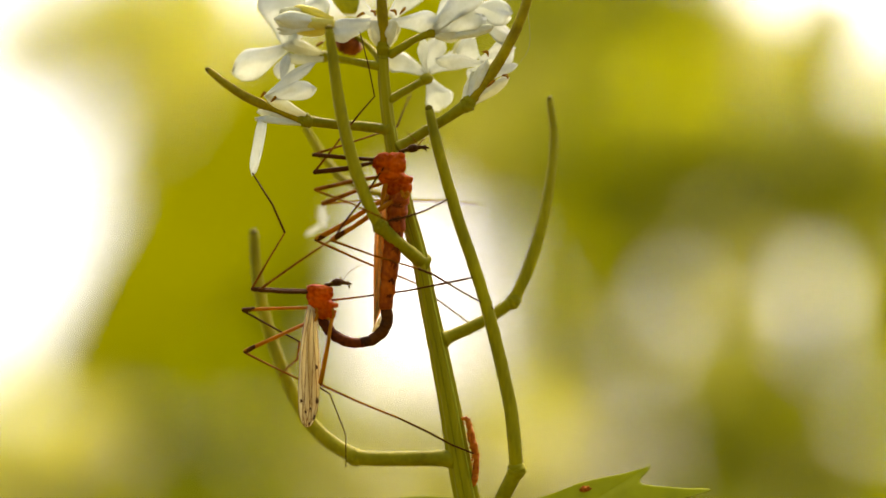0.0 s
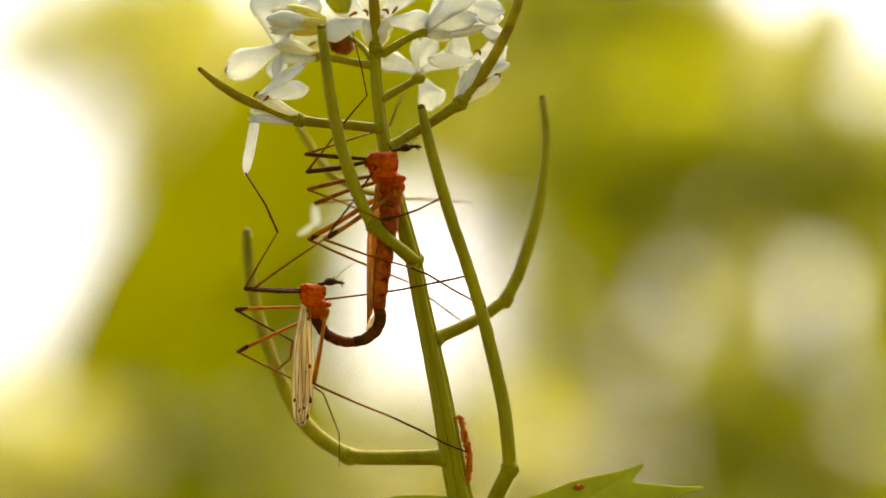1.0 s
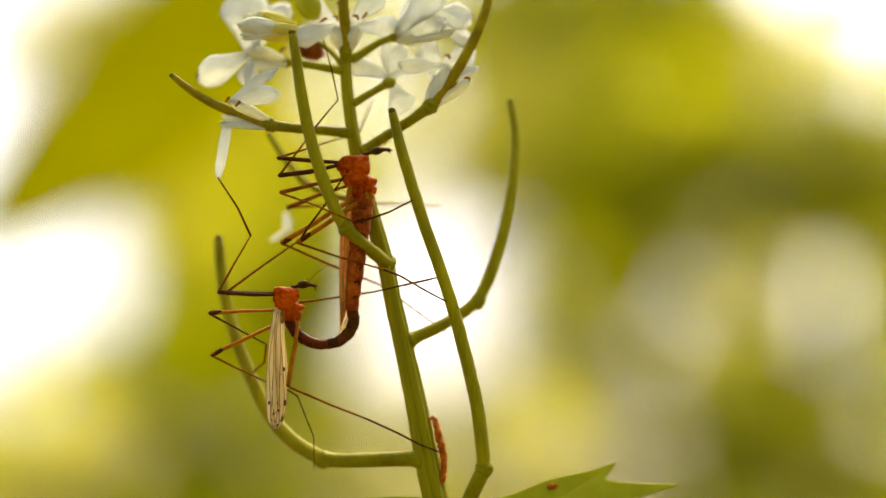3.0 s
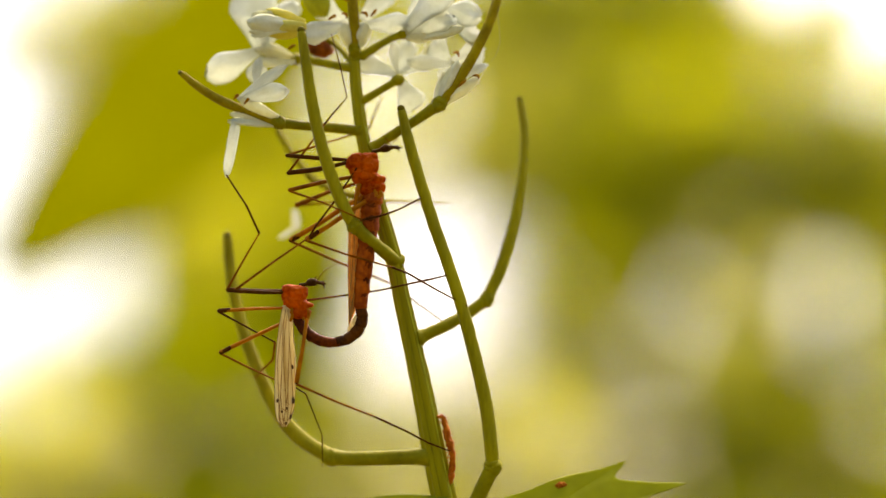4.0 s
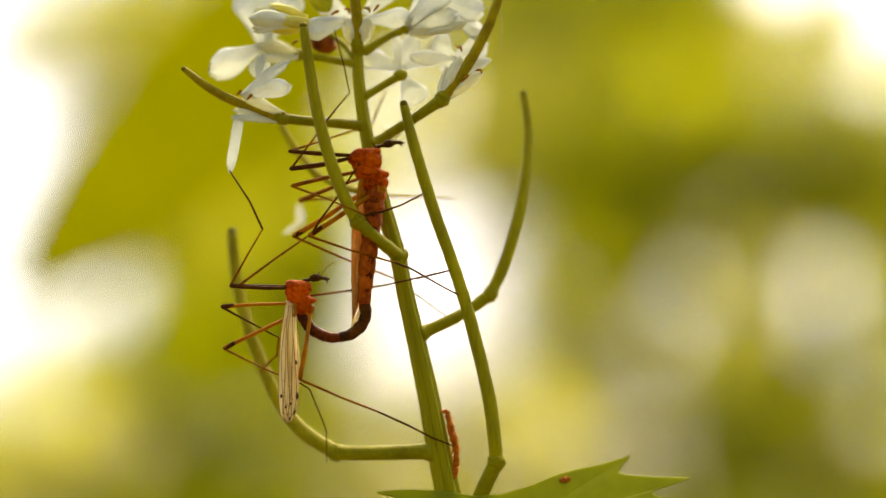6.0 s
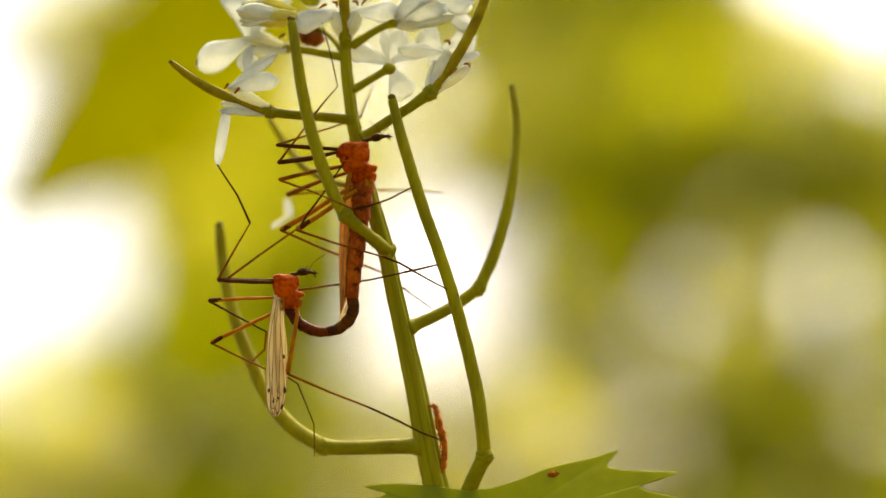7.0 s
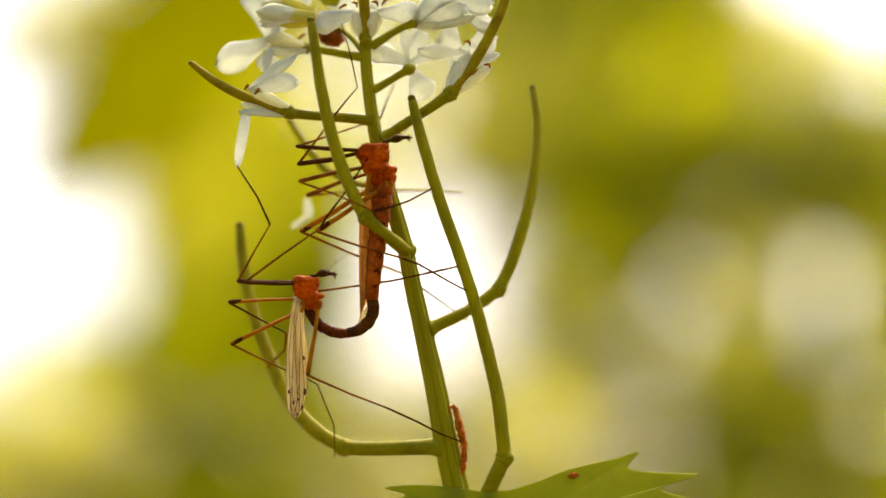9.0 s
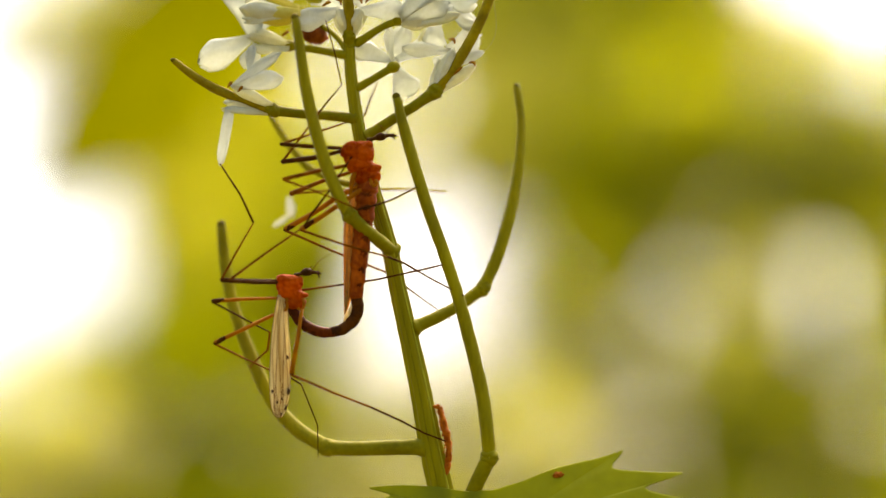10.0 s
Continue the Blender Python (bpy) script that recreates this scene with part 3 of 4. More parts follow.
def flower(seat, stalk, petals, sepals=(), anthers=()):
    """A four-petalled white flower: its green seat on a stalk, petals, pale sepals and brown anthers."""
    body = plant.part("flower", lump(seat, (1.08, 1.0, 0.92), None, 2, 0.18), STEM, None, "white flower on a green stalk")
    if stalk:
        plant.part("flower_stalk", tube(stalk, [0.62, 0.55, 0.7][:max(2, len(stalk))], sides=10, rough=0.05), STEM, body)
    for i, (base, tip, width, twist, bend) in enumerate(petals):
        plant.part("petal", petal_shape(base, tip, width, twist, bend, seed=i), PETAL, body)
    for i, (base, tip, width, twist, bend) in enumerate(sepals):
        plant.part("sepal", petal_shape(base, tip, width, twist, bend, claw=0.5, cup=0.5, thick=0.16, seed=i + 9), SEPAL, body)
    for base, tip in anthers:
        mid = (Vector(base) + Vector(tip)) / 2 + Vector((0.25, -0.2, 0.25))
        plant.part("anther", tube([base, mid, tip], [0.13, 0.24, 0.1], sides=8, steps=4, rough=0.2), ANTHER, body)


# flower on the side branch, petals spread
flower((-17.98, 1.86, 29.20), [(-17.98, 1.86, 29.20), (-14.01, 1.24, 28.45), (-9.52, 0.00, 27.46)],
    [((-23.64, 1.86, 30.57), (-31.61, 1.24, 26.57), 4.6, 10, 0.5), ((-23.41, 3.10, 30.90), (-25.25, 4.34, 40.56), 7.6, -8, 0.8), ((-22.98, 1.24, 29.56), (-24.46, 0.62, 25.48), 3.6, 30, 0.4), ((-23.47, 3.72, 30.97), (-18.12, 4.96, 38.67), 4.6, 20, 0.6)],
    [((-18.11, 1.24, 29.21), (-24.26, 1.24, 30.67), 1.6, 40, 0.3), ((-18.06, 0.62, 28.72), (-23.52, 0.62, 29.14), 1.7, -30, -0.3), ((-18.20, 2.48, 29.45), (-23.09, 2.48, 31.51), 1.6, 0, 0.2)],
    [((-19.11, 0.93, 30.63), (-18.09, 0.93, 31.14))])
# half-open bud
bud = plant.part("bud", lump((-20.16, -1.86, 33.49), (3.3, 2.0, 1.75), None, 3, 0.12, 1.2, 8), BUD, None, "half-open cream flower bud")
for a, b, w, tw, be in (((-16.45, -3.10, 33.32), (-24.93, -3.10, 34.16), 3.1, 5, 0.9), ((-16.45, -3.10, 33.16), (-24.57, -2.48, 32.74), 2.6, -35, 0.7), ((-17.21, -1.86, 34.17), (-24.36, -1.24, 35.44), 2.8, 40, 0.7)):
    plant.part("petal", petal_shape(a, b, w, tw, be, cup=0.5), SEPAL, bud)
for a, b, w in (((-16.11, -3.17, 33.48), (-20.97, -3.32, 33.46), 1.7), ((-16.31, -2.73, 34.05), (-21.93, -1.86, 36.19), 1.5)):
    plant.part("sepal", petal_shape(a, b, w, 10, 0.7, claw=0.6, cup=0.6, thick=0.16), BUD, bud)
plant.part("flower_stalk", tube([(-16.37, -1.86, 33.32), (-13.91, 2.48, 32.71), (-11.13, 1.86, 30.57), (-9.18, 0.00, 27.97)], [0.42, 0.4, 0.42, 0.55], sides=10), STEM, bud)
# withered flower round the joint of the left pod
flower((-20.69, -0.62, 19.42), None,
    [((-26.59, -2.48, 22.64), (-19.11, -3.47, 27.41), 1.9, 20, 0.5), ((-26.09, -2.48, 22.64), (-19.11, -3.47, 23.89), 2.9, -10, 0.7), ((-23.96, -1.86, 24.55), (-23.43, -1.24, 29.01), 1.9, 20, 0.2)],
    [((-20.58, -1.86, 19.83), (-26.26, -2.48, 22.81), 1.7, 10, 0.5), ((-20.64, -1.24, 19.03), (-27.74, -1.24, 20.47), 1.6, 30, 0.3), ((-20.81, -1.24, 18.78), (-28.01, -1.86, 19.57), 1.4, -30, 0.3)],
    [((-27.03, -3.10, 22.58), (-26.53, -3.10, 23.25)), ((-25.52, -3.10, 21.91), (-24.85, -3.10, 22.58))])
plant.part("withered_petal", petal_shape((-26.83, -1.86, 19.66), (-28.36, -2.48, 11.11), 1.6, 6, 0.5, cup=0.1, claw=0.8, seed=3), PETAL, None, "narrow white petal hanging down")
# flower at the head of the stalk
flower((-9.00, -0.25, 30.31), None,
    [((-9.84, -0.62, 34.34), (-16.62, -3.10, 31.98), 3.5, 8, -0.6), ((-10.25, 1.24, 34.77), (-15.66, 3.10, 38.81), 4.2, 20, 0.6), ((-7.97, -0.62, 34.00), (-0.50, -2.48, 33.91), 3.3, -8, -0.7), ((-7.86, 1.24, 34.94), (-3.36, 3.72, 41.50), 4.6, -20, 0.6)],
    [((-9.15, -0.74, 30.08), (-10.48, -1.36, 34.24), 2.0, 25, 0.5), ((-8.81, -0.74, 30.08), (-7.27, -1.36, 34.24), 2.0, -25, 0.5), ((-9.53, 0.37, 30.22), (-11.24, 0.37, 33.97), 1.7, 50, 0.4), ((-8.51, 0.37, 30.22), (-6.64, 0.37, 33.80), 1.7, -50, 0.4)],
    [((-12.87, -0.93, 34.80), (-11.69, -0.93, 35.23)), ((-10.83, -1.24, 35.61), (-10.15, -1.24, 34.85)), ((-7.87, -1.24, 35.69), (-7.02, -1.24, 35.01)), ((-6.44, -0.93, 35.23), (-5.67, -0.93, 36.24)), ((-10.32, -1.24, 37.64), (-9.81, -1.24, 36.79))])
# large flower seen from the side
flower((-1.53, -0.62, 32.56), [(-1.53, -0.62, 32.56), (-4.16, -0.31, 31.50), (-7.99, 0.00, 29.16)],
    [((-1.35, -1.86, 32.82), (6.21, -3.10, 39.37), 5.0, 15, 1.2), ((-1.01, -1.24, 32.05), (6.06, -2.48, 34.59), 4.4, -25, 1.2), ((3.89, -1.24, 36.45), (10.51, -0.62, 35.53), 4.6, 20, -0.6), ((4.59, 0.00, 34.94), (10.42, 1.24, 31.52), 4.0, 35, 0.6), ((-1.19, 0.62, 33.32), (3.94, 1.86, 40.33), 4.6, 0, 0.6)],
    [((0.93, -1.86, 31.55), (7.39, -3.10, 32.99), 1.5, 0, 0.35), ((-1.18, -1.24, 32.05), (2.36, -1.86, 32.14), 2.4, -10, 0.5)])
# flower under it, facing away
flower((-2.47, 0.00, 25.59), [(-2.47, 0.00, 25.59), (-4.76, 0.00, 24.31), (-8.16, 0.00, 22.36)],
    [((-2.74, 1.86, 26.63), (-8.61, 3.10, 29.00), 3.8, -20, 0.6), ((-2.39, 0.62, 26.16), (-3.07, 0.62, 31.61), 1.9, 35, 0.5), ((-2.06, 1.86, 25.61), (0.00, 1.86, 21.15), 4.6, 10, 0.7), ((-2.06, 1.86, 26.80), (4.13, 3.10, 29.52), 3.4, 25, 0.5), ((-2.75, 2.48, 26.87), (-0.52, 4.34, 32.43), 3.6, 10, 0.4)],
    [((1.37, 2.48, 29.27), (2.66, 2.48, 31.68), 0.8, 10, 0.1)])
# flower round the joint of the right pod
flower((3.71, -2.11, 21.74), None,
    [((6.27, -0.62, 27.90), (-1.01, -1.24, 28.33), 2.6, 30, 0.6), ((5.61, 0.00, 28.14), (10.59, 1.24, 30.50), 4.2, -20, 0.7), ((5.28, 0.62, 28.72), (2.75, 2.48, 31.85), 3.8, 10, 0.6), ((5.24, -1.24, 24.61), (10.99, -1.24, 27.66), 1.7, 30, 0.3), ((5.62, 0.62, 27.35), (3.92, 0.62, 25.65), 2.6, 10, 0.4)],
    [((3.36, -2.73, 21.77), (6.55, -2.85, 27.98), 1.7, 25, 0.5), ((4.21, -2.48, 21.63), (9.76, -2.48, 25.50), 1.7, -15, 0.4), ((3.04, -1.86, 21.85), (4.56, -1.86, 26.41), 1.5, 30, 0.3)],
    [((5.89, -2.48, 29.37), (6.73, -2.48, 28.70)), ((8.81, -3.10, 25.77), (9.65, -3.10, 25.27)), ((6.55, -3.10, 24.09), (7.72, -3.10, 25.10))])
# yellowish bud at the top edge
plant.part("bud", lump((-14.73, 1.86, 37.94), (1.9, 1.5, 2.6), None, 3, 0.12, 1, -35), YOUNG, None, "yellow-green closed flower bud")
plant.part("bud", tube([(-15.6, 3.1, 31.25), (-14.5, 3.1, 31.05), (-13.1, 3.1, 30.65)], [1.3, 1.5, 1.25], sides=14, steps=4, rough=0.2), MAROON, None, "dark red round bud")
wither = plant.part("withered_petal", petal_shape((-19.14, 10.54, 6.65), (-18.83, 11.16, 3.46), 1.4, 20, 0.4, claw=0.6), PETAL, None, "withered white petal hanging behind")
plant.part("tail", petal_shape((-18.83, 11.16, 4.17), (-21.67, 11.16, 2.22), 0.8, 30, 0.4, claw=0.6), PETAL, wither)

# shrivelled red strip stuck to the stem
strip = tube([(3.45, -0.74, -25.17), (4.02, -0.87, -27.02), (4.46, -0.93, -29.13), (4.92, -0.99, -30.82), (5.02, -0.99, -32.93), (4.62, -0.99, -34.80), (4.17, -0.87, -36.17)], [0.25, 0.5, 0.62, 0.5, 0.42, 0.45, 0.1], sides=9, steps=14, rough=0.55)
for k in range(26):
    u = k / 25
    q = Vector((3.65, -0.81, -25.50)).lerp(Vector((4.62, -0.93, -35.65)), u) + Vector((0.55 * math.sin(u * 3.0) + random.uniform(-0.5, 0.5), random.uniform(-0.5, 0.2), 0))
    lump(q, (random.uniform(0.08, 0.2), 0.1, random.uniform(0.1, 0.3)), strip, 1, 0.8, 3, random.uniform(-50, 50))
tube([(2.54, -0.62, -25.35), (3.22, -0.74, -25.51), (4.15, -0.74, -25.59)], [0.15, 0.28, 0.1], sides=7, steps=5, rough=1.0, bm=strip)
for k in range(34):  # frayed hairs along its rim
    u = random.random()
    q = Vector((3.55, -0.8, -25.4)).lerp(Vector((4.6, -0.95, -35.6)), u) + Vector((0.55 * math.sin(u * 3.0), 0, 0))
    e = q + Vector((random.choice((-1, 1)) * random.uniform(0.5, 1.0), random.uniform(-0.4, 0.2), random.uniform(-0.4, 0.5)))
    tube([q, q.lerp(e, 0.6) + Vector((0, 0, 0.1)), e], [0.06, 0.04, 0.02], sides=5, steps=2, bm=strip)
plant.part("bract", strip, RED, None, "shrivelled red-brown strip stuck to the stem")
plant.part("thread", tube([(12.62, -2.48, 35.43), (12.96, -2.48, 31.22), (12.29, -2.48, 28.86), (10.77, -2.48, 27.18)], [0.025, 0.025], sides=5), SILK, None, "fine silk thread")


# the broad toothed leaf below the pods
def blade(outline, centre, thick):
    bm = bmesh.new()
    c = Vector(centre)
    rim = [Vector(p) for p in outline]
    rim = [Vector(p) for p in spline([tuple(p) for p in rim] + [tuple(rim[0])], 4)][:-1]
    shares = (0.2, 0.4, 0.6, 0.78, 0.9, 0.97, 1.0)
    tops, lows = [], []
    for s in shares:
        ta, tb = [], []
        for i, p in enumerate(rim):
            q = c.lerp(p, s)
            a = math.atan2(p.z - c.z, p.x - c.x)
            q = q + Vector((0, 0.5, 1)) * (0.25 * math.cos(9 * a) * s * (1.15 - s) + 0.35 * noise.noise(q * 0.12))
            ta.append(bm.verts.new(q + Vector((0, -thick / 2, thick / 3))))
            tb.append(bm.verts.new(q - Vector((0, -thick / 2, thick / 3))))
        tops.append(ta)
        lows.append(tb)
    n = len(rim)
    ct, cb = bm.verts.new(c + Vector((0, -thick / 2, thick / 3))), bm.verts.new(c - Vector((0, -thick / 2, thick / 3)))
    for k in range(n):
        j = (k + 1) % n
        bm.faces.new((ct, tops[0][k], tops[0][j]))
        bm.faces.new((cb, lows[0][j], lows[0][k]))
        for a, b in zip(tops, tops[1:]):
            bm.faces.new((a[k], b[k], b[j], a[j]))
        for a, b in zip(lows, lows[1:]):
            bm.faces.new((a[j], b[j], b[k], a[k]))
        bm.faces.new((tops[-1][k], lows[-1][k], lows[-1][j], tops[-1][j]))
    return bm


leaf = plant.part("leaf", blade([(10.36, -2.29, -37.98), (8.08, -2.36, -38.06), (6.24, -2.17, -37.83), (3.04, -1.74, -37.31), (-2.03, -1.55, -37.08), (-6.08, -1.61, -37.16), (-6.84, -1.80, -37.38), (-3.87, -2.67, -38.43), (-7.88, -3.36, -39.49), (-10.36, -4.22, -41.28), (-6.99, -5.33, -43.59), (-9.25, -7.01, -47.00), (-4.43, -8.87, -50.74), (-0.32, -11.84, -56.59), (11.54, -17.42, -67.11), (23.92, -12.21, -57.31), (33.49, -7.38, -47.75), (42.28, -4.22, -41.28), (40.07, -3.43, -39.65), (34.21, -2.17, -37.83), (39.82, -0.81, -36.18), (39.35, -0.56, -35.87), (34.63, -0.37, -35.65), (29.74, -0.06, -35.27), (31.20, 1.43, -33.43), (31.43, 1.86, -32.88), (30.81, 1.67, -33.12), (28.00, 1.05, -33.89), (24.53, 0.56, -34.50), (20.22, -0.06, -35.27), (15.90, -1.30, -36.78), (12.30, -2.17, -37.83)], (12.15, -5.15, -43.20), 0.2), LEAF, None, "broad green toothed leaf")
plant.part("leaf_stalk", tube([(11.0, -1.9, -39.6), (9.79, -1.2, -41.6), (8.14, -0.62, -46.12), (5.61, 0.00, -49.22)], [0.35, 0.6, 0.8, 1.0]), STEM, leaf)
spot = lump((21.36, -0.68, -36.03), (0.7, 0.35, 0.42), None, 3, 1.1, 2.2)
lump((20.84, -0.87, -36.25), (0.3, 0.2, 0.15), spot, 2, 1.0, 2.5)
plant.part("speck", spot, RED, leaf, "small red-brown speck of debris")


# ---- the two hanging flies ----
def leg(fly, pieces, mats):
    """A long thin leg: thigh, shin and foot, each with its own line and radii."""
    parent = None
    for (name, pts, radii), mat in zip(pieces, mats):
        ob = fly.part(name, tube(pts, [r * 0.95 for r in radii], sides=8, steps=1, rough=0.12), mat, parent)
        parent = parent or ob


def fly_head(fly, neck, skull, beak, feeler, turn):
    h = fly.part("head", lump(skull, (0.9, 0.7, 0.58), None, 3, 0.3, 2.2, turn), HEAD)
    fly.part("neck", tube(neck, [0.42, 0.28, 0.35], sides=9, steps=5, rough=0.1), HEAD, h)
    bk = tube(beak, [0.35, 0.26, 0.12], sides=8, steps=5, rough=0.15)
    a, b = Vector(beak[-2]), Vector(beak[-1])
    tube([a, a.lerp(b, 0.6) + Vector((0, -0.3, -0.35)), b + Vector((-0.3, -0.5, -0.6))], [0.15, 0.12, 0.1], sides=6, bm=bk)
    tube([a, a.lerp(b, 0.5) + Vector((0, 0.2, 0.3)), b + Vector((-0.4, 0.3, 0.35))], [0.13, 0.1, 0.07], sides=6, bm=bk)
    fly.part("beak", bk, HEAD, h)
    eye = lump(Vector(skull) + Vector((0.25, -0.5, 0.12)), (0.38, 0.28, 0.36), None, 2)
    fly.part("eye", eye, HEAD, h)
    for pts in feeler:
        line = spline(pts, 8)
        fb = tube(pts, [0.06, 0.045, 0.035], sides=6, steps=8)
        for q in line[1::2]:
            lump(q, (0.09, 0.09, 0.09), fb, 1)
        fly.part("antenna", fb, BROWNLEG, h)


def segmented(points, radii, sides=14, count=9, sharp=0.10):
    """A ringed body: the radius swells and pinches along it."""
    line = spline([(*p, r) for p, r in zip(points, np.interp(np.linspace(0, 1, len(points)), np.linspace(0, 1, len(radii)), radii))], 10)
    n = len(line)
    rr = [row[3] * (1 + sharp * ((i / n * count) % 1.0 - 0.4)) for i, row in enumerate(line)]
    return tube([tuple(row[:3]) for row in line], rr, sides=sides, steps=1, rough=0.1)


def wing(fly, spine, widths, twist, mat, veins=True, spots=True, label=""):
    """A long narrow folded wing with its veins and spots; widths at each point of the spine."""
    line = spline([(*p, w) for p, w in zip(spine, widths)], 6)
    c, s = math.cos(radians(twist)), math.sin(radians(twist))
    side = np.array((c, s, 0.0))
    grid = [[row[:3] + side * row[3] * v + np.array((0, 0.25 * v * v + 0.13 * math.sin(v * 9 + 0.25 * row[2]), 0)) for v in np.linspace(-1, 1, 9)] for row in line]
    w = fly.part("wing", sheet(grid, 0.05), mat, None, label)
    if not veins:
        return w
    vb = bmesh.new()
    g = np.array(grid)
    last = len(g) - 1
    for n, (v, wave, first) in enumerate(((0, 0, 0.0), (1.2, 0.3, 0.0), (2.2, 0.35, 0.0), (3.0, 0.4, 0.42), (3.9, 0.4, 0.0), (4.9, 0.4, 0.36), (5.7, 0.35, 0.0), (6.8, 0.25, 0.0), (8, 0, 0.0))):
        pts = []
        for i in range(1, len(g)):
            u = i / last
            if u < first:
                continue
            fan = min(1.0, 0.35 + u * 1.9)
            k = min(8.0, max(0.0, 4 + (v - 4) * (1 if v in (0, 8) else fan) + wave * 1.5 * math.sin(u * 9 + n * 2.1)))
            j = min(int(k), 7)
            q = g[i][j] * (1 - (k - j)) + g[i][j + 1] * (k - j)
            pts.append(tuple(q + np.array((0, -0.05, 0))))
        tube(pts[::2] + [pts[-1]], [0.035, 0.055, 0.045] if v % 8 else [0.03, 0.04, 0.035], sides=5, steps=2, bm=vb)
    for i, a, b in ((len(g) // 2, 2.3, 3.4), (len(g) * 3 // 5, 4.6, 5.8), (len(g) * 2 // 3, 3.4, 4.6), (len(g) * 3 // 4, 1.2, 2.3), (len(g) * 4 // 5, 3.4, 4.6), (len(g) * 4 // 5, 5.8, 7.0), (len(g) * 5 // 6, 2.3, 3.4), (len(g) * 2 // 5, 4.6, 5.8), (len(g) * 9 // 10, 4.6, 5.8), (len(g) * 7 // 8, 1.2, 2.3), (len(g) * 7 // 10, 5.8, 7.0)):
        p, q = g[i][int(a)], g[i + 1][int(b) + 1]
        tube([tuple(p + np.array((0, -0.06, 0))), tuple(q + np.array((0, -0.06, 0)))], [0.05, 0.045], sides=5, steps=2, bm=vb)
    if not spots:
        fly.part("vein", vb, VEIN, w, "light brown branching veins", kind="stuff")
        return w
    sb = bmesh.new()
    for i, j, r in ((len(g) * 3 // 5, 7, 0.46), (len(g) * 3 // 4, 7, 0.4), (len(g) * 2 // 5, 7, 0.28), (len(g) * 3 // 5, 1, 0.24), (len(g) * 7 // 10, 3, 0.22), (len(g) * 2 // 3, 5, 0.2), (len(g) * 9 // 10, 6, 0.2), (len(g) * 9 // 10, 2, 0.16)):
        lump(g[min(i, len(g) - 1)][j] + np.array((0, -0.05, 0)), (r * 0.75, 0.05, r * 1.2), sb, 2, 0.5, 3)
    fly.part("vein", vb, VEIN, w, "light brown branching veins", kind="stuff")
    fly.part("spot", sb, SPOT, w, "dark brown spots", kind="stuff")
    return w


upper_fly = Thing("hanging_fly", (-7.72, -3.10, 11.84), "rusty orange fly with long thin legs clinging to the stalk", "insect", group="pair of flies")
tb = lump((-8.73, -3.10, 13.01), (1.5, 1.6, 1.35), None, 3, 0.22, 1.6, 10)
for c, s in (((-7.30, -3.10, 12.51), (1.85, 1.8, 1.75)), ((-7.89, -3.10, 10.83), (1.9, 1.7, 1.5)), ((-6.38, -3.10, 10.32), (1.75, 1.5, 1.05)), ((-5.96, -3.10, 9.15), (1.45, 1.3, 1.0)), ((-7.22, -3.17, 8.89), (1.3, 1.4, 1.3)), ((-9.73, -3.29, 12.67), (0.9, 1.2, 0.9)), ((-6.38, -3.10, 13.85), (0.8, 1.0, 0.6)), ((-4.87, -3.10, 10.49), (0.5, 0.7, 0.35)), ((-5.03, -3.29, 9.31), (0.55, 0.6, 0.4)), ((-5.70, -3.47, 8.21), (0.5, 0.6, 0.5)), ((-9.39, -3.47, 11.82), (0.6, 0.8, 0.9))):
    lump(c, s, tb, 3, 0.25, 1.8, 8)
thorax = fuse(upper_fly.part("thorax", tb, THORAX), 0.13)
pleat = tube([(-9.70, -3.96, 12.63), (-8.28, -4.07, 13.04), (-6.61, -3.84, 13.64)], [0.07, 0.09, 0.05], sides=6)
upper_fly.part("ridge", pleat, FEMUR, thorax)
fly_head(upper_fly, [(-6.38, -3.10, 14.35), (-5.71, -3.10, 14.61), (-5.04, -3.10, 14.77)], (-4.45, -3.10, 14.94), [(-3.86, -3.10, 15.03), (-3.19, -3.10, 15.11), (-2.10, -3.10, 15.03)], [[(-3.69, -3.29, 15.43), (-4.36, -3.47, 16.34), (-5.52, -3.84, 17.49)], [(-3.61, -2.79, 15.46), (-3.20, -2.48, 16.07), (-2.70, -2.17, 16.43)]], -12)
belly = upper_fly.part("abdomen", segmented([(-6.56, -2.79, 8.32), (-6.81, -2.79, 5.97), (-7.23, -2.79, 2.61), (-7.73, -2.79, -1.18), (-8.24, -2.79, -4.96), (-8.57, -2.79, -8.74)], [1.65, 1.55, 1.45, 1.38, 1.28, 1.05], count=8, sharp=0.16), ABDOMEN)
for k in range(7):  # dark plates along the back
    u = (k + 0.6) / 7.4
    q = Vector((-6.56, -2.79, 7.82)).lerp(Vector((-8.49, -2.79, -8.49)), u)
    q.x += 0.25 * math.sin(math.pi * u)
    r = 1.58 - 0.52 * u
    upper_fly.part("plate", lump(q + Vector((-0.02, -r * 0.585, 0)), (r * 0.6, r * 0.45, 0.95), None, 3, 0.35, 2.2, 4), PLATE if k < 4 else DARKBELLY, belly)
for pts in ([(-8.37, -3.77, 9.71), (-8.87, -3.92, 8.03), (-9.20, -3.92, 5.77)], [(-6.53, -3.70, 9.29), (-6.02, -3.99, 8.03), (-7.02, -4.07, 6.94)], [(-5.70, -3.62, 8.96), (-5.19, -3.84, 7.95), (-6.02, -3.99, 7.44)]):
    upper_fly.part("hip", tube(pts, [0.42, 0.34, 0.2], sides=9, steps=4, rough=0.2), FEMUR, thorax)
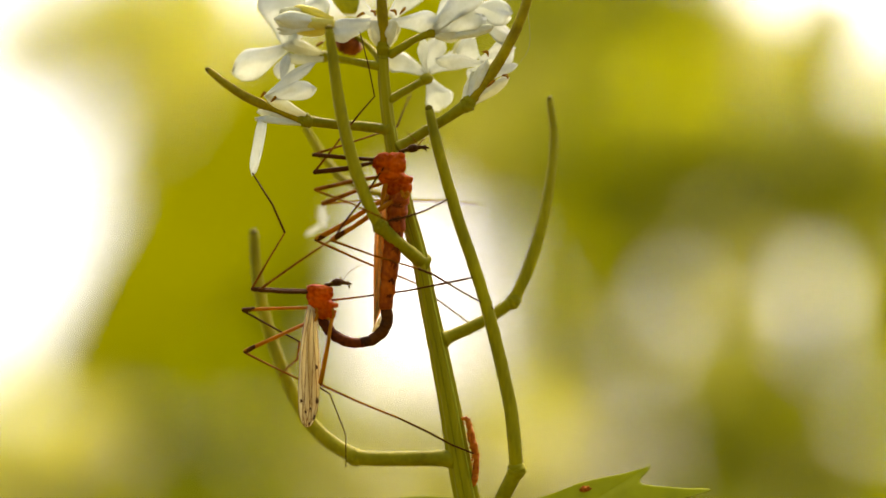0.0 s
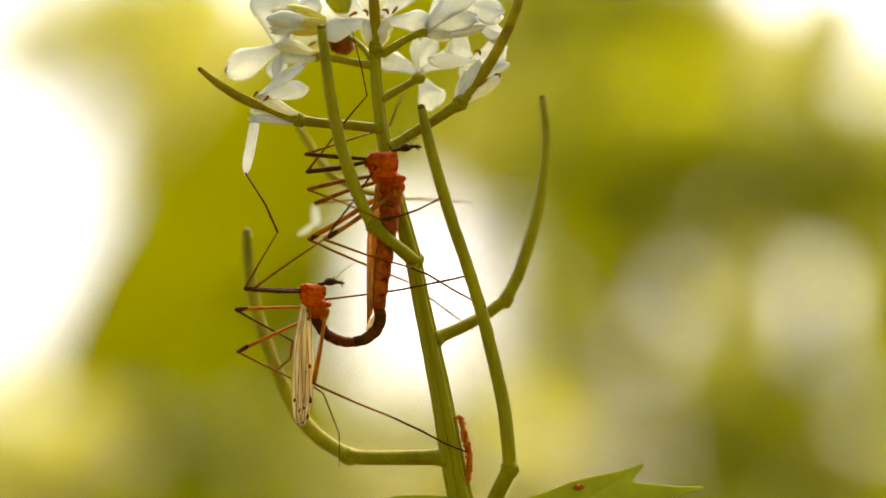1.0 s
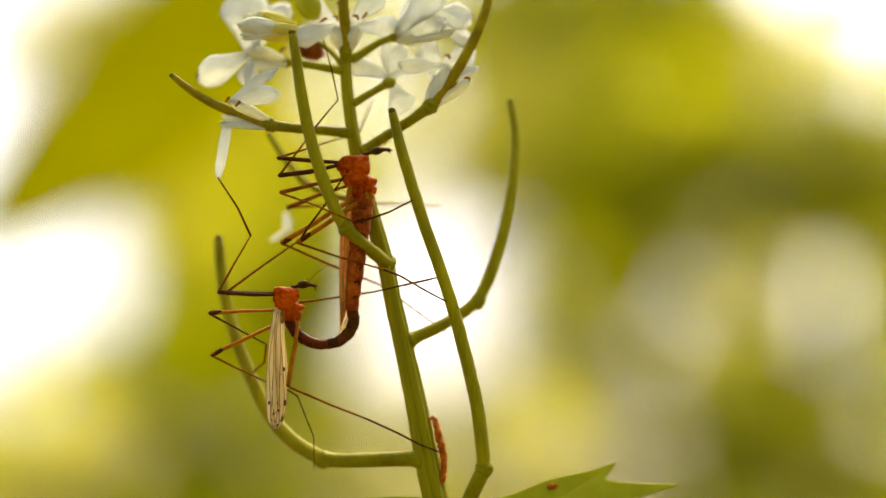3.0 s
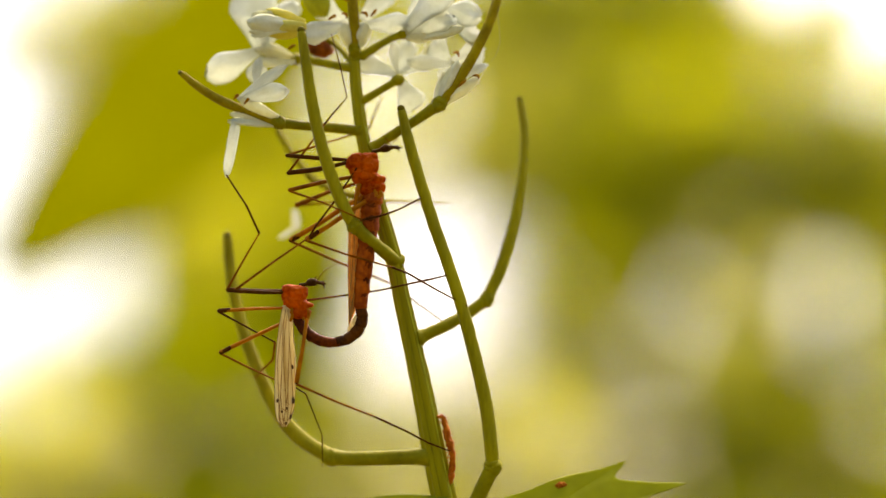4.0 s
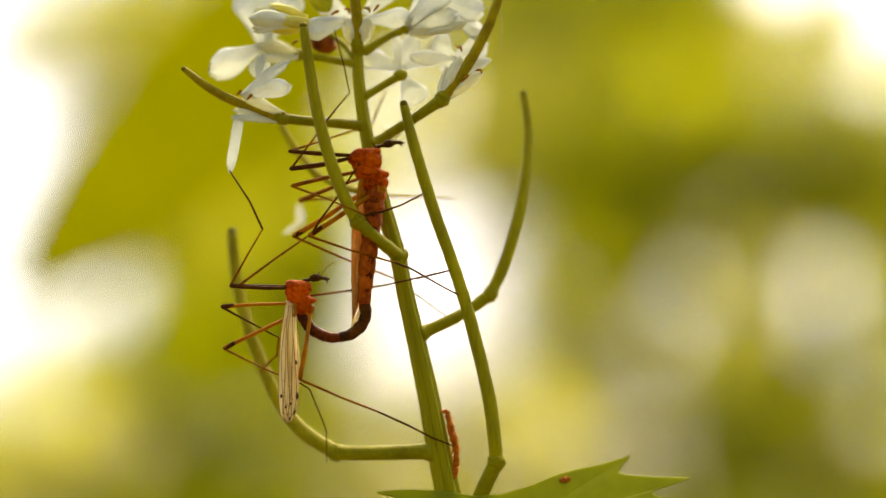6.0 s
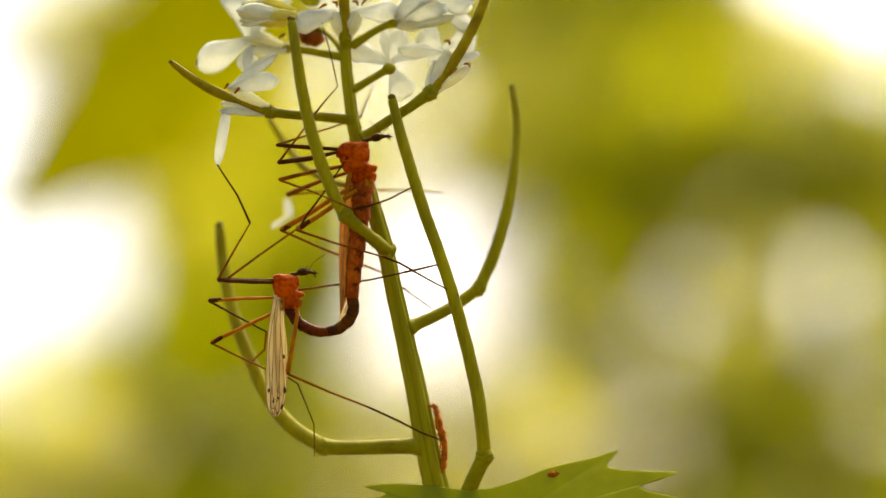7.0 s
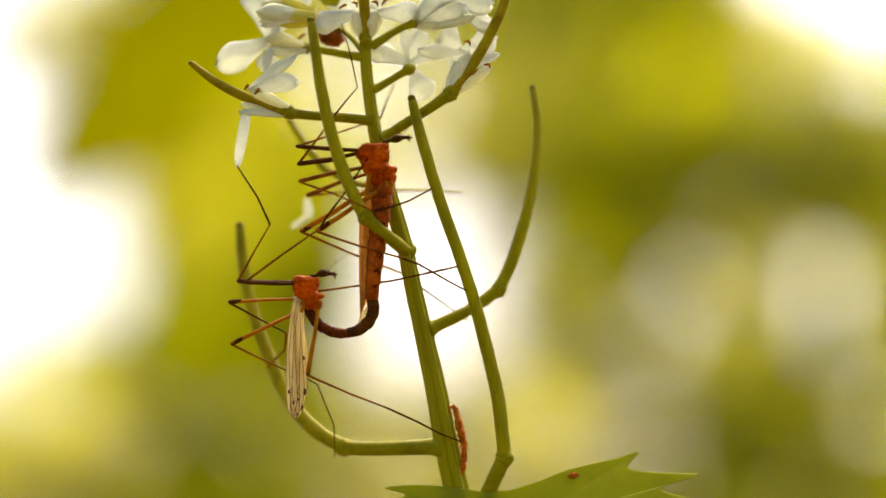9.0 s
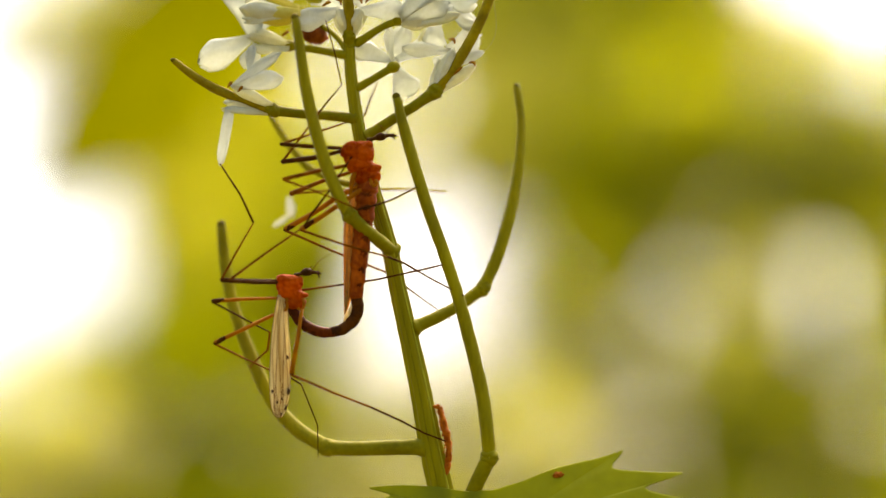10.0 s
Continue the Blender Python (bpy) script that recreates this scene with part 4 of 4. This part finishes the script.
upper_fly.part("tail", segmented([(-8.49, -2.79, -8.74), (-8.32, -2.79, -10.42), (-8.91, -2.79, -12.10), (-10.42, -2.79, -13.45), (-12.10, -2.79, -13.87)], [0.9, 0.88, 0.9, 0.85, 0.72], count=5, sharp=0.16), TAIL, None, "dark brown curved tail tip")
wing(upper_fly, [(-8.29, -3.58, 8.88), (-8.96, -3.62, 3.43), (-9.21, -3.62, -2.43), (-9.64, -3.55, -7.46), (-10.14, -3.47, -10.98)], [0.5, 1.15, 1.15, 0.7, 0.06], 25, RUSTWING, True, False, label="rusty brown wing folded along the body")
wing(upper_fly, [(-7.09, -1.61, 8.95), (-7.94, -1.49, 3.46), (-8.62, -1.49, -2.45), (-9.46, -1.61, -7.52), (-10.29, -1.86, -11.39)], [0.5, 1.5, 1.6, 0.9, 0.06], 15, RUSTWING, False, label="rusty brown wing folded along the body")
upper_fly.part("hind_wing", petal_shape((-8.66, -2.9, -9.6), (-10.45, -2.9, -12.3), 0.75, 10, 0.2, claw=0.7, thick=0.04), WING, None, "pale membrane of the hind wing's tip")
for pts in ([(-9.85, -4.05, 11.6), (-8.5, -4.75, 11.3), (-6.9, -4.55, 12.0), (-5.7, -3.9, 12.3)], [(-8.6, -4.6, 10.2), (-7.3, -4.7, 9.9), (-5.9, -4.3, 10.6), (-4.9, -3.8, 10.7)], [(-7.9, -4.4, 9.0), (-6.8, -4.5, 8.7), (-5.6, -4.2, 9.4)]):
    upper_fly.part("ridge", tube(pts, [0.10, 0.16, 0.13, 0.06], sides=7, steps=5, rough=0.3), THORAX, thorax)
FOOT = [0.19, 0.17, 0.12]
leg(upper_fly, [("leg", [(-10.06, -3.47, 13.24), (-14.52, -4.59, 13.52), (-19.16, -4.96, 13.91)], [0.28, 0.36, 0.33]), ("shin", [(-19.24, -4.96, 13.91), (-15.03, -3.10, 15.36), (-9.88, 0.62, 17.38)], [0.22, 0.15, 0.13]), ("foot", [(-9.88, 0.62, 17.38), (-6.94, 1.86, 18.58), (-6.04, 3.72, 21.22), (-4.95, 5.58, 23.90)], FOOT)], (DARKLEG, BROWNLEG, DARKLEG))
leg(upper_fly, [("leg", [(-9.87, -3.84, 12.89), (-14.54, -4.22, 11.87), (-19.05, -4.22, 11.36)], [0.25, 0.42, 0.36]), ("shin", [(-19.05, -4.22, 11.36), (-16.21, -4.22, 14.96), (-13.54, -4.22, 18.55)], [0.2, 0.16, 0.14]), ("foot", [(-13.54, -4.22, 18.55), (-12.05, -3.84, 20.42), (-10.14, -3.47, 22.63), (-11.00, -3.10, 26.94), (-12.40, -1.86, 32.40)], [0.15, 0.13, 0.11, 0.1, 0.08])], (DARKLEG, BROWNLEG, DARKLEG))
leg(upper_fly, [("leg", [(-9.37, -3.84, 10.71), (-13.85, -4.59, 9.93), (-18.80, -5.33, 8.73)], [0.3, 0.33, 0.33]), ("shin", [(-18.80, -5.33, 8.65), (-13.62, -5.70, 6.73), (-7.96, -6.08, 4.15)], [0.2, 0.15, 0.13]), ("foot", [(-7.96, -6.08, 4.15), (-5.32, -5.70, 4.73), (-2.67, -4.96, 5.66), (1.17, -4.22, 7.60)], FOOT)], (BROWNLEG, BROWNLEG, DARKLEG))
leg(upper_fly, [("leg", [(-9.09, -2.48, 9.76), (-13.48, -0.62, 8.56), (-18.24, 1.86, 6.85)], [0.25, 0.3, 0.42]), ("shin", [(-18.24, 1.86, 6.85), (-12.42, 3.72, 7.33), (-5.56, 5.58, 7.47)], [0.2, 0.13, 0.12]), ("foot", [(-5.56, 5.58, 7.47), (0.52, 6.82, 7.34), (5.43, 7.44, 6.92)], FOOT)], (BROWNLEG, BROWNLEG, BROWNLEG))
leg(upper_fly, [("leg", [(-5.70, -3.47, 8.80), (-10.39, -3.47, 6.45), (-14.64, -2.48, 3.79), (-18.90, -1.86, 1.43)], [0.38, 0.4, 0.36, 0.42]), ("shin", [(-18.90, -1.86, 1.27), (-12.21, -0.62, -1.78), (-4.02, 1.86, -5.22)], [0.22, 0.19, 0.17]), ("foot", [(-4.02, 1.86, -5.22), (-0.77, 1.86, -7.71), (5.67, 2.48, -12.53)], FOOT)], (FEMUR, BROWNLEG, DARKLEG))
leg(upper_fly, [("leg", [(-5.86, -3.84, 8.12), (-10.20, -4.03, 5.35), (-13.29, -4.22, 3.26), (-16.38, -4.22, 1.42)], [0.36, 0.4, 0.36, 0.45]), ("shin", [(-16.38, -4.22, 1.25), (-10.36, -4.22, -0.92), (-3.68, -4.22, -2.92)], [0.22, 0.17, 0.14]), ("foot", [(-3.68, -4.22, -2.92), (-1.34, -4.22, -3.84), (3.01, -4.40, -6.43), (7.35, -4.40, -8.77)], FOOT)], (FEMUR, BROWNLEG, DARKLEG))
for pts in ([(-17.53, -2.05, 2.11), (-18.21, -1.98, 1.77), (-18.98, -1.86, 1.35)], [(-14.53, -4.29, 2.59), (-15.54, -4.29, 1.92), (-16.46, -4.22, 1.34)]):
    upper_fly.part("knee", tube(pts, [0.34, 0.4, 0.34], sides=8, steps=4), DARKLEG, None, "dark brown knee")

lower_fly = Thing("hanging_fly", (-18.80, -3.10, -7.47), "orange fly with cream spotted wings, hanging from its mate", "insect", group="pair of flies")
tb = lump((-19.05, -3.10, -6.13), (1.25, 1.35, 0.95), None, 3, 0.2, 1.6, 15)
for c, s in (((-17.96, -3.10, -6.63), (1.6, 1.5, 1.35)), ((-18.55, -3.10, -7.72), (1.6, 1.5, 1.3)), ((-17.46, -3.10, -8.31), (1.3, 1.3, 1.1)), ((-17.71, -3.10, -9.40), (1.35, 1.25, 1.1)), ((-16.96, -3.10, -6.04), (0.7, 0.9, 0.55)), ((-16.19, -3.21, -8.31), (0.75, 0.6, 0.38)), ((-16.44, -3.21, -9.31), (0.7, 0.6, 0.38)), ((-16.78, -3.21, -9.98), (0.6, 0.6, 0.45)), ((-19.62, -3.32, -6.88), (0.7, 0.9, 0.9))):
    lump(c, s, tb, 3, 0.25, 1.8, 8)
thorax = fuse(lower_fly.part("thorax", tb, THORAX), 0.13)
lower_fly.part("ridge", tube([(-18.92, -3.77, -6.28), (-17.74, -3.84, -5.86), (-16.43, -3.47, -5.78)], [0.07, 0.08, 0.05], sides=6), FEMUR, thorax)
fly_head(lower_fly, [(-17.46, -3.10, -5.46), (-16.87, -3.10, -5.29), (-16.28, -3.10, -5.12)], (-15.70, -3.10, -4.95), [(-15.11, -3.10, -4.95), (-14.44, -3.10, -5.04), (-13.60, -3.10, -5.20)], [[(-14.93, -3.29, -4.70), (-13.75, -3.47, -3.27), (-11.88, -3.84, -2.18)], [(-14.96, -2.79, -4.71), (-15.23, -2.48, -4.38), (-15.08, -2.17, -4.04)]], -6)
lower_fly.part("abdomen", segmented([(-18.07, -2.79, -10.00), (-17.23, -2.79, -11.68), (-15.72, -2.79, -13.11), (-13.78, -2.79, -13.87), (-11.68, -2.79, -13.95)], [0.75, 0.82, 0.82, 0.78, 0.7], count=6, sharp=0.14), DARKBELLY)
for pts in ([(-17.76, -3.58, -8.29), (-17.33, -3.70, -9.63), (-16.92, -3.62, -10.47)], [(-18.76, -3.70, -8.29), (-18.58, -3.84, -9.62), (-18.92, -3.77, -10.63)], [(-16.60, -3.47, -8.97), (-16.17, -3.55, -9.64), (-16.34, -3.47, -10.31)]):
    lower_fly.part("hip", tube(pts, [0.36, 0.3, 0.2], sides=9, steps=4, rough=0.2), FEMUR, thorax)
wing(lower_fly, [(-19.34, -3.70, -8.29), (-19.67, -3.84, -12.47), (-19.83, -3.92, -17.49), (-19.91, -3.92, -22.50), (-20.08, -3.84, -25.19), (-20.08, -3.84, -26.36)], [0.75, 1.15, 1.45, 1.5, 1.05, 0.35], 12, WING, True, label="cream translucent wing with brown veins and spots")
wing(lower_fly, [(-19.61, -2.48, -8.33), (-19.62, -2.36, -12.55), (-19.71, -2.23, -17.61), (-19.88, -2.23, -22.24), (-20.28, -2.48, -24.99), (-20.36, -2.48, -26.00)], [0.3, 1.0, 1.4, 1.35, 0.8, 0.2], -10, WING, False, label="cream translucent wing with brown veins and spots")
leg(lower_fly, [("leg", [(-19.61, -3.47, -6.20), (-23.73, -4.22, -6.18), (-28.20, -4.59, -5.92)], [0.28, 0.38, 0.36]), ("shin", [(-28.20, -4.59, -5.84), (-25.90, -4.22, -1.75), (-23.43, -3.84, 2.43)], [0.2, 0.15, 0.12]), ("foot", [(-23.43, -3.84, 2.43), (-25.31, -3.47, 6.62), (-28.29, -3.10, 11.25)], FOOT)], (DARKLEG, BROWNLEG, DARKLEG))
leg(lower_fly, [("leg", [(-19.60, -3.66, -6.45), (-23.28, -4.59, -6.34), (-27.07, -4.96, -6.08)], [0.26, 0.34, 0.32]), ("shin", [(-27.07, -4.96, -6.00), (-21.58, -4.96, -2.08), (-15.91, -4.96, 1.75)], [0.2, 0.16, 0.14]), ("foot", [(-15.91, -4.96, 1.75), (-14.91, -4.96, 3.42), (-12.33, -4.96, 6.75), (-8.77, -4.22, 12.03)], FOOT)], (DARKLEG, BROWNLEG, DARKLEG))
leg(lower_fly, [("leg", [(-19.78, -3.47, -8.72), (-24.60, -3.84, -8.79), (-29.58, -4.22, -9.02)], [0.24, 0.28, 0.3]), ("shin", [(-29.58, -4.22, -9.11), (-25.48, -3.47, -11.48), (-21.43, -1.86, -13.84)], [0.2, 0.16, 0.14]), ("foot", [(-21.43, -1.86, -13.84), (-21.93, 0.00, -16.58), (-23.52, 2.48, -17.94), (-25.08, 4.34, -19.46)], FOOT)], (FEMUR, DARKLEG, BROWNLEG))
leg(lower_fly, [("leg", [(-19.47, -3.10, -10.66), (-24.26, -3.10, -12.84), (-29.46, -3.10, -15.19)], [0.26, 0.3, 0.34]), ("shin", [(-29.46, -3.10, -15.36), (-25.58, -2.48, -17.42), (-21.43, -1.86, -19.49), (-18.41, -1.61, -20.69)], [0.2, 0.16, 0.14, 0.13]), ("foot", [(-18.41, -1.61, -20.69), (-16.90, -1.49, -21.71), (-14.58, -0.62, -27.90), (-14.69, 1.24, -33.06)], [0.15, 0.13, 0.1, 0.06])], (FEMUR, BROWNLEG, DARKLEG))
leg(lower_fly, [("leg", [(-16.44, -3.29, -9.81), (-17.07, -3.84, -14.14), (-18.13, -4.22, -19.80)], [0.3, 0.32, 0.38]), ("shin", [(-18.13, -4.22, -20.05), (-12.07, -3.47, -22.88), (-6.65, -2.48, -25.16)], [0.22, 0.18, 0.17]), ("foot", [(-6.65, -2.48, -25.16), (-2.02, -2.48, -27.35), (1.35, -2.48, -29.20), (4.55, -2.23, -30.49)], FOOT)], (FEMUR, BROWNLEG, DARKLEG))
leg(lower_fly, [("leg", [(-17.70, -2.11, -7.75), (-14.69, -1.61, -7.43), (-11.33, -1.36, -7.02)], [0.22, 0.18, 0.14]), ("shin", [(-11.33, -1.36, -7.02), (-5.41, -1.49, -6.25), (-0.76, -3.10, -5.29)], [0.16, 0.15, 0.15]), ("foot", [(-0.76, -3.10, -5.29), (2.18, -3.84, -4.69), (4.43, -4.22, -4.18)], FOOT)], (BROWNLEG, DARKLEG, DARKLEG))
for pts in ([(-27.86, -3.14, -14.44), (-28.62, -3.10, -14.86), (-29.46, -3.10, -15.28)], [(-27.84, -4.07, -8.86), (-28.75, -4.14, -8.94), (-29.58, -4.22, -9.02)], [(-17.89, -4.07, -17.89), (-17.97, -4.14, -18.97), (-18.13, -4.22, -19.89)]):
    lower_fly.part("knee", tube(pts, [0.3, 0.36, 0.34], sides=8, steps=4), DARKLEG, None, "dark brown knee")


# ---- neighbouring saplings with a broad leaf that swings ----
def broad_leaf(long, wide):
    """A pointed leaf hanging from its stalk at the origin, along -z, in metres."""
    grid = []
    for i in range(15):
        u = i / 14
        w = wide * max(0.01, math.sin(math.pi * min(1, u * 0.96 + 0.04) ** 0.9)) ** 0.55
        grid.append([(w * v, 0.010 * u * u - 0.18 * w * abs(v), -u * long) for v in np.linspace(-1, 1, 11)])
    return sheet(grid, 0.0004)


def sapling(name, label, foot, over, hang, long, wide, tone):
    top = tagged(new(name), label, "sapling")
    top.empty_display_size = 0.05
    top.matrix_basis = Matrix.Translation(foot)
    f = Vector(foot)
    me = bpy.data.meshes.new("trunk")
    bm = tube([(0, 0, -0.02), tuple((Vector(over) - f) * 0.5 + Vector((0.01, 0.01, 0))), tuple(Vector(over) - f), tuple(Vector(hang) - f)], [0.004, 0.003, 0.002, 0.001], sides=8, steps=8, least=0.0004)
    bm.to_mesh(me)
    bm.free()
    me.materials.append(BARK)
    t = new("trunk", me)
    t.parent = top
    me = bpy.data.meshes.new("leaf")
    bm = broad_leaf(long, wide)
    bmesh.ops.recalc_face_normals(bm, faces=bm.faces)
    bm.to_mesh(me)
    bm.free()
    for p in me.polygons:
        p.use_smooth = True
    me.materials.append(BACK[tone])
    lf = new("leaf", me)
    lf.parent = top
    lf.matrix_basis = Matrix.Translation(Vector(hang) - f)
    return lf, Matrix.Translation(Vector(hang) - f)


left_leaf, left_home = sapling("sapling", "thin sapling with one broad drooping leaf", (-0.5, 0.82, 0.0), (-0.2522, 0.6877, 0.8218), (-0.0664, 0.7047, 0.7418), 0.26, 0.042, "near")
right_leaf, right_home = sapling("sapling", "thin sapling with one broad drooping leaf", (0.5, 0.85, 0.0), (0.2604, 0.6877, 0.8218), (0.1810, 0.7080, 0.7265), 0.054, 0.015, "near")
LEFT_SWING = [  # seconds, shift of the leaf's twig, lean, turn about its own length
    (0.0, 0.0787, 0.0023, -0.0150, 44, 0),
    (1.0, 0.0777, 0.0022, -0.0150, 44, 0),
    (1.3, 0.0687, -0.0010, -0.0018, 44, 10),
    (1.6, 0.0399, -0.0058, 0.0231, 45, 40),
    (2.0, 0.0334, -0.0086, 0.0348, 47, 55),
    (2.5, 0.0342, -0.0074, 0.0355, 45, 55),
    (2.7, 0.0359, -0.0084, 0.0434, 44, 55),
    (3.2, 0.0394, -0.0090, 0.0383, 44, 40),
    (3.8, 0.0407, -0.0094, 0.0340, 44, 20),
    (4.3, 0.0562, -0.0056, 0.0126, 45, 0),
    (5.0, 0.0589, -0.0049, 0.0097, 45, 0),
    (5.7, 0.0590, -0.0047, 0.0090, 45, 0),
    (6.2, 0.0493, -0.0078, 0.0310, 43, 25),
    (6.8, 0.0377, -0.0086, 0.0510, 41, 50),
    (7.3, 0.0431, -0.0097, 0.0606, 40, 52),
    (8.0, 0.0458, -0.0096, 0.0607, 40, 52),
    (9.0, 0.0505, -0.0114, 0.0734, 39, 52),
    (10.0, 0.0514, -0.0111, 0.0731, 39, 52),
]
RIGHT_SWING = [(0.0, 12, 0), (1.0, 12, 2), (1.5, 16, 58), (2.0, 12, 104), (2.5, 10, 96), (3.2, 12, 84), (4.0, 18, 60), (4.5, 18, 46), (5.5, 16, 38), (6.2, 14, 72), (7.0, 8, 100), (7.5, 8, 102), (8.5, 8, 106), (10.0, 8, 105)]


# ---- what sways ----
SWAY = [  # seconds, across, up (millimetres), lean to the side (degrees)
    (0.00, 0.00, 0.00, -0.00),
    (0.10, -0.96, -0.26, 0.02),
    (0.20, -0.99, -0.10, 0.04),
    (0.30, 0.51, 0.40, 0.05),
    (0.40, 0.31, 1.25, 0.07),
    (0.50, -0.57, 1.33, 0.09),
    (0.60, -2.34, 0.32, 0.04),
    (0.70, -2.25, 0.08, -0.01),
    (0.80, -1.30, -0.33, -0.05),
    (0.90, -0.78, -0.14, -0.10),
    (1.00, -1.28, 0.13, -0.15),
    (1.10, -1.05, 0.24, -0.18),
    (1.20, -1.16, 0.18, -0.20),
    (1.30, -0.60, 0.37, -0.23),
    (1.40, -0.88, 0.90, -0.25),
    (1.50, -1.50, 0.93, -0.28),
    (1.60, -1.96, 0.44, -0.39),
    (1.70, -2.67, 0.22, -0.50),
    (1.80, -3.30, -0.44, -0.61),
    (1.90, -3.67, -0.49, -0.72),
    (2.00, -6.17, -0.13, -0.83),
    (2.10, -7.01, -0.20, -0.75),
    (2.20, -8.52, -1.04, -0.67),
    (2.30, -7.49, -0.60, -0.58),
    (2.40, -4.93, 0.35, -0.50),
    (2.50, -3.98, 0.78, -0.42),
    (2.60, -7.39, -0.49, -0.45),
    (2.70, -8.25, -1.16, -0.48),
    (3.00, -6.94, -0.35, -0.56),
    (3.25, -8.53, -0.79, -0.64),
    (3.50, -7.41, -0.11, -0.71),
    (3.80, -7.80, -0.07, -0.79),
    (3.90, -7.47, 0.10, -0.82),
    (4.00, -5.70, 0.03, -0.85),
    (4.10, -6.02, 0.29, -0.94),
    (4.20, -7.36, -0.63, -1.03),
    (4.30, -8.36, -0.96, -1.11),
    (4.40, -8.34, -0.78, -1.20),
    (4.50, -7.81, -0.43, -1.29),
    (4.60, -6.37, 0.48, -1.21),
    (4.70, -5.86, 0.53, -1.13),
    (4.80, -5.86, 0.24, -1.05),
    (4.90, -5.09, 0.21, -0.97),
    (5.00, -5.43, -0.59, -0.89),
    (5.10, -6.55, -0.31, -0.92),
    (5.20, -6.23, 0.23, -0.95),
    (5.30, -5.14, 0.67, -0.97),
    (5.40, -4.48, 0.19, -1.00),
    (5.50, -4.84, -0.30, -1.03),
    (5.60, -4.60, -0.26, -1.03),
    (5.70, -4.11, 0.04, -1.02),
    (6.00, -5.04, 0.20, -1.01),
    (6.25, -3.74, 1.29, -1.00),
    (6.50, -4.83, 1.11, -0.99),
    (6.80, -4.40, 1.86, -0.98),
    (6.90, -5.52, 1.73, -0.97),
    (7.00, -6.99, 0.66, -0.97),
    (7.10, -6.90, 0.55, -0.98),
    (7.20, -6.72, 0.52, -0.99),
    (7.30, -5.95, 1.09, -1.00),
    (7.40, -6.45, 1.74, -1.01),
    (7.50, -6.87, 1.21, -1.02),
    (7.60, -6.48, 0.54, -1.04),
    (7.70, -5.33, 0.47, -1.07),
    (7.80, -4.36, 0.40, -1.09),
    (7.90, -5.08, 0.41, -1.12),
    (8.00, -6.56, 1.19, -1.14),
    (8.10, -5.95, 1.35, -1.08),
    (8.20, -3.39, 1.01, -1.03),
    (8.30, -2.53, 0.49, -0.97),
    (8.40, -2.26, -0.36, -0.92),
    (8.50, -3.60, -0.38, -0.86),
    (8.60, -4.49, 1.07, -0.88),
    (8.70, -4.36, 1.48, -0.90),
    (8.80, -3.55, 1.56, -0.91),
    (8.90, -3.24, 1.13, -0.93),
    (9.00, -3.62, 0.44, -0.95),
    (9.10, -3.44, 0.57, -0.89),
    (9.20, -4.45, 0.28, -0.83),
    (9.30, -4.78, 0.92, -0.77),
    (9.40, -4.09, 1.48, -0.71),
    (9.50, -3.43, 1.40, -0.65),
    (9.60, -4.46, 0.42, -0.71),
    (9.70, -4.17, -0.34, -0.76),
    (9.80, -4.98, -1.36, -0.82),
    (9.90, -5.53, -0.67, -0.87),
    (10.00, -5.66, 0.52, -0.93),
]


TWIST = [  # seconds, further shift across, away and up (millimetres), nod, lean and turn (degrees)
    (0.0, -0.00, -0.00, -0.00, 0.00, -0.00, -0.00),
    (0.5, 0.05, -0.35, -0.04, 0.74, 0.07, -0.20),
    (1.0, 0.04, 0.25, 0.02, 0.07, -0.01, 0.15),
    (1.5, 0.08, -0.36, -0.06, 0.19, 0.10, 0.70),
    (2.0, -0.02, 1.43, -0.12, -1.06, 0.10, 2.30),
    (2.5, 0.03, 0.75, -0.11, -0.27, 0.21, 1.47),
    (2.7, 0.02, 2.51, 0.27, -1.71, -0.36, 2.31),
    (4.0, 0.02, 1.81, -0.09, -1.48, 0.14, 1.77),
    (4.5, -0.03, 2.58, -0.04, -1.68, 0.07, 1.19),
    (5.0, -0.05, 3.51, -0.10, -1.44, 0.08, 0.71),
    (5.5, -0.03, 2.16, -0.09, -1.21, 0.15, 0.72),
    (7.0, 0.04, 1.30, -0.10, -1.07, 0.14, 1.19),
    (7.5, 0.09, 0.17, -0.13, -0.64, 0.17, 2.12),
    (8.0, 0.05, 0.44, -0.11, -0.82, 0.07, 0.99),
    (8.5, 0.02, 1.80, -0.14, -0.56, 0.15, 0.75),
    (9.0, 0.04, 0.89, -0.11, -0.20, 0.15, 0.35),
    (9.5, 0.06, -0.64, -0.06, 0.03, 0.07, 0.45),
    (10.0, 0.06, -0.36, -0.10, -0.42, 0.11, 1.82),
]


def swaying(thing):
    rows = []
    when = [row[0] for row in TWIST]
    for t, dx, dz, lean in SWAY:
        x, y, z, nod, tip, turn = (np.interp(t, when, [row[k] for row in TWIST]) for k in range(1, 7))
        m = pose((dx + x) * 0.001, y * 0.001, (dz + z) * 0.001, nod) @ pose(0, 0, 0, 0, lean + tip) @ pose(0, 0, 0, 0, 0, turn)
        rows.append((t, thing.home @ m @ Matrix.Translation(thing.base * 0.001)))
    walk(thing.ob, rows)


def motions():
    for thing in (plant, upper_fly, lower_fly):
        swaying(thing)
    walk(left_leaf, [(t, left_home @ pose(x, y, z, 0, a) @ pose(0, 0, 0, 0, 0, b)) for t, x, y, z, a, b in LEFT_SWING])
    walk(right_leaf, [(t, right_home @ pose(0, 0, 0, b) @ pose(0, 0, 0, 0, a)) for t, a, b in RIGHT_SWING])


motions()
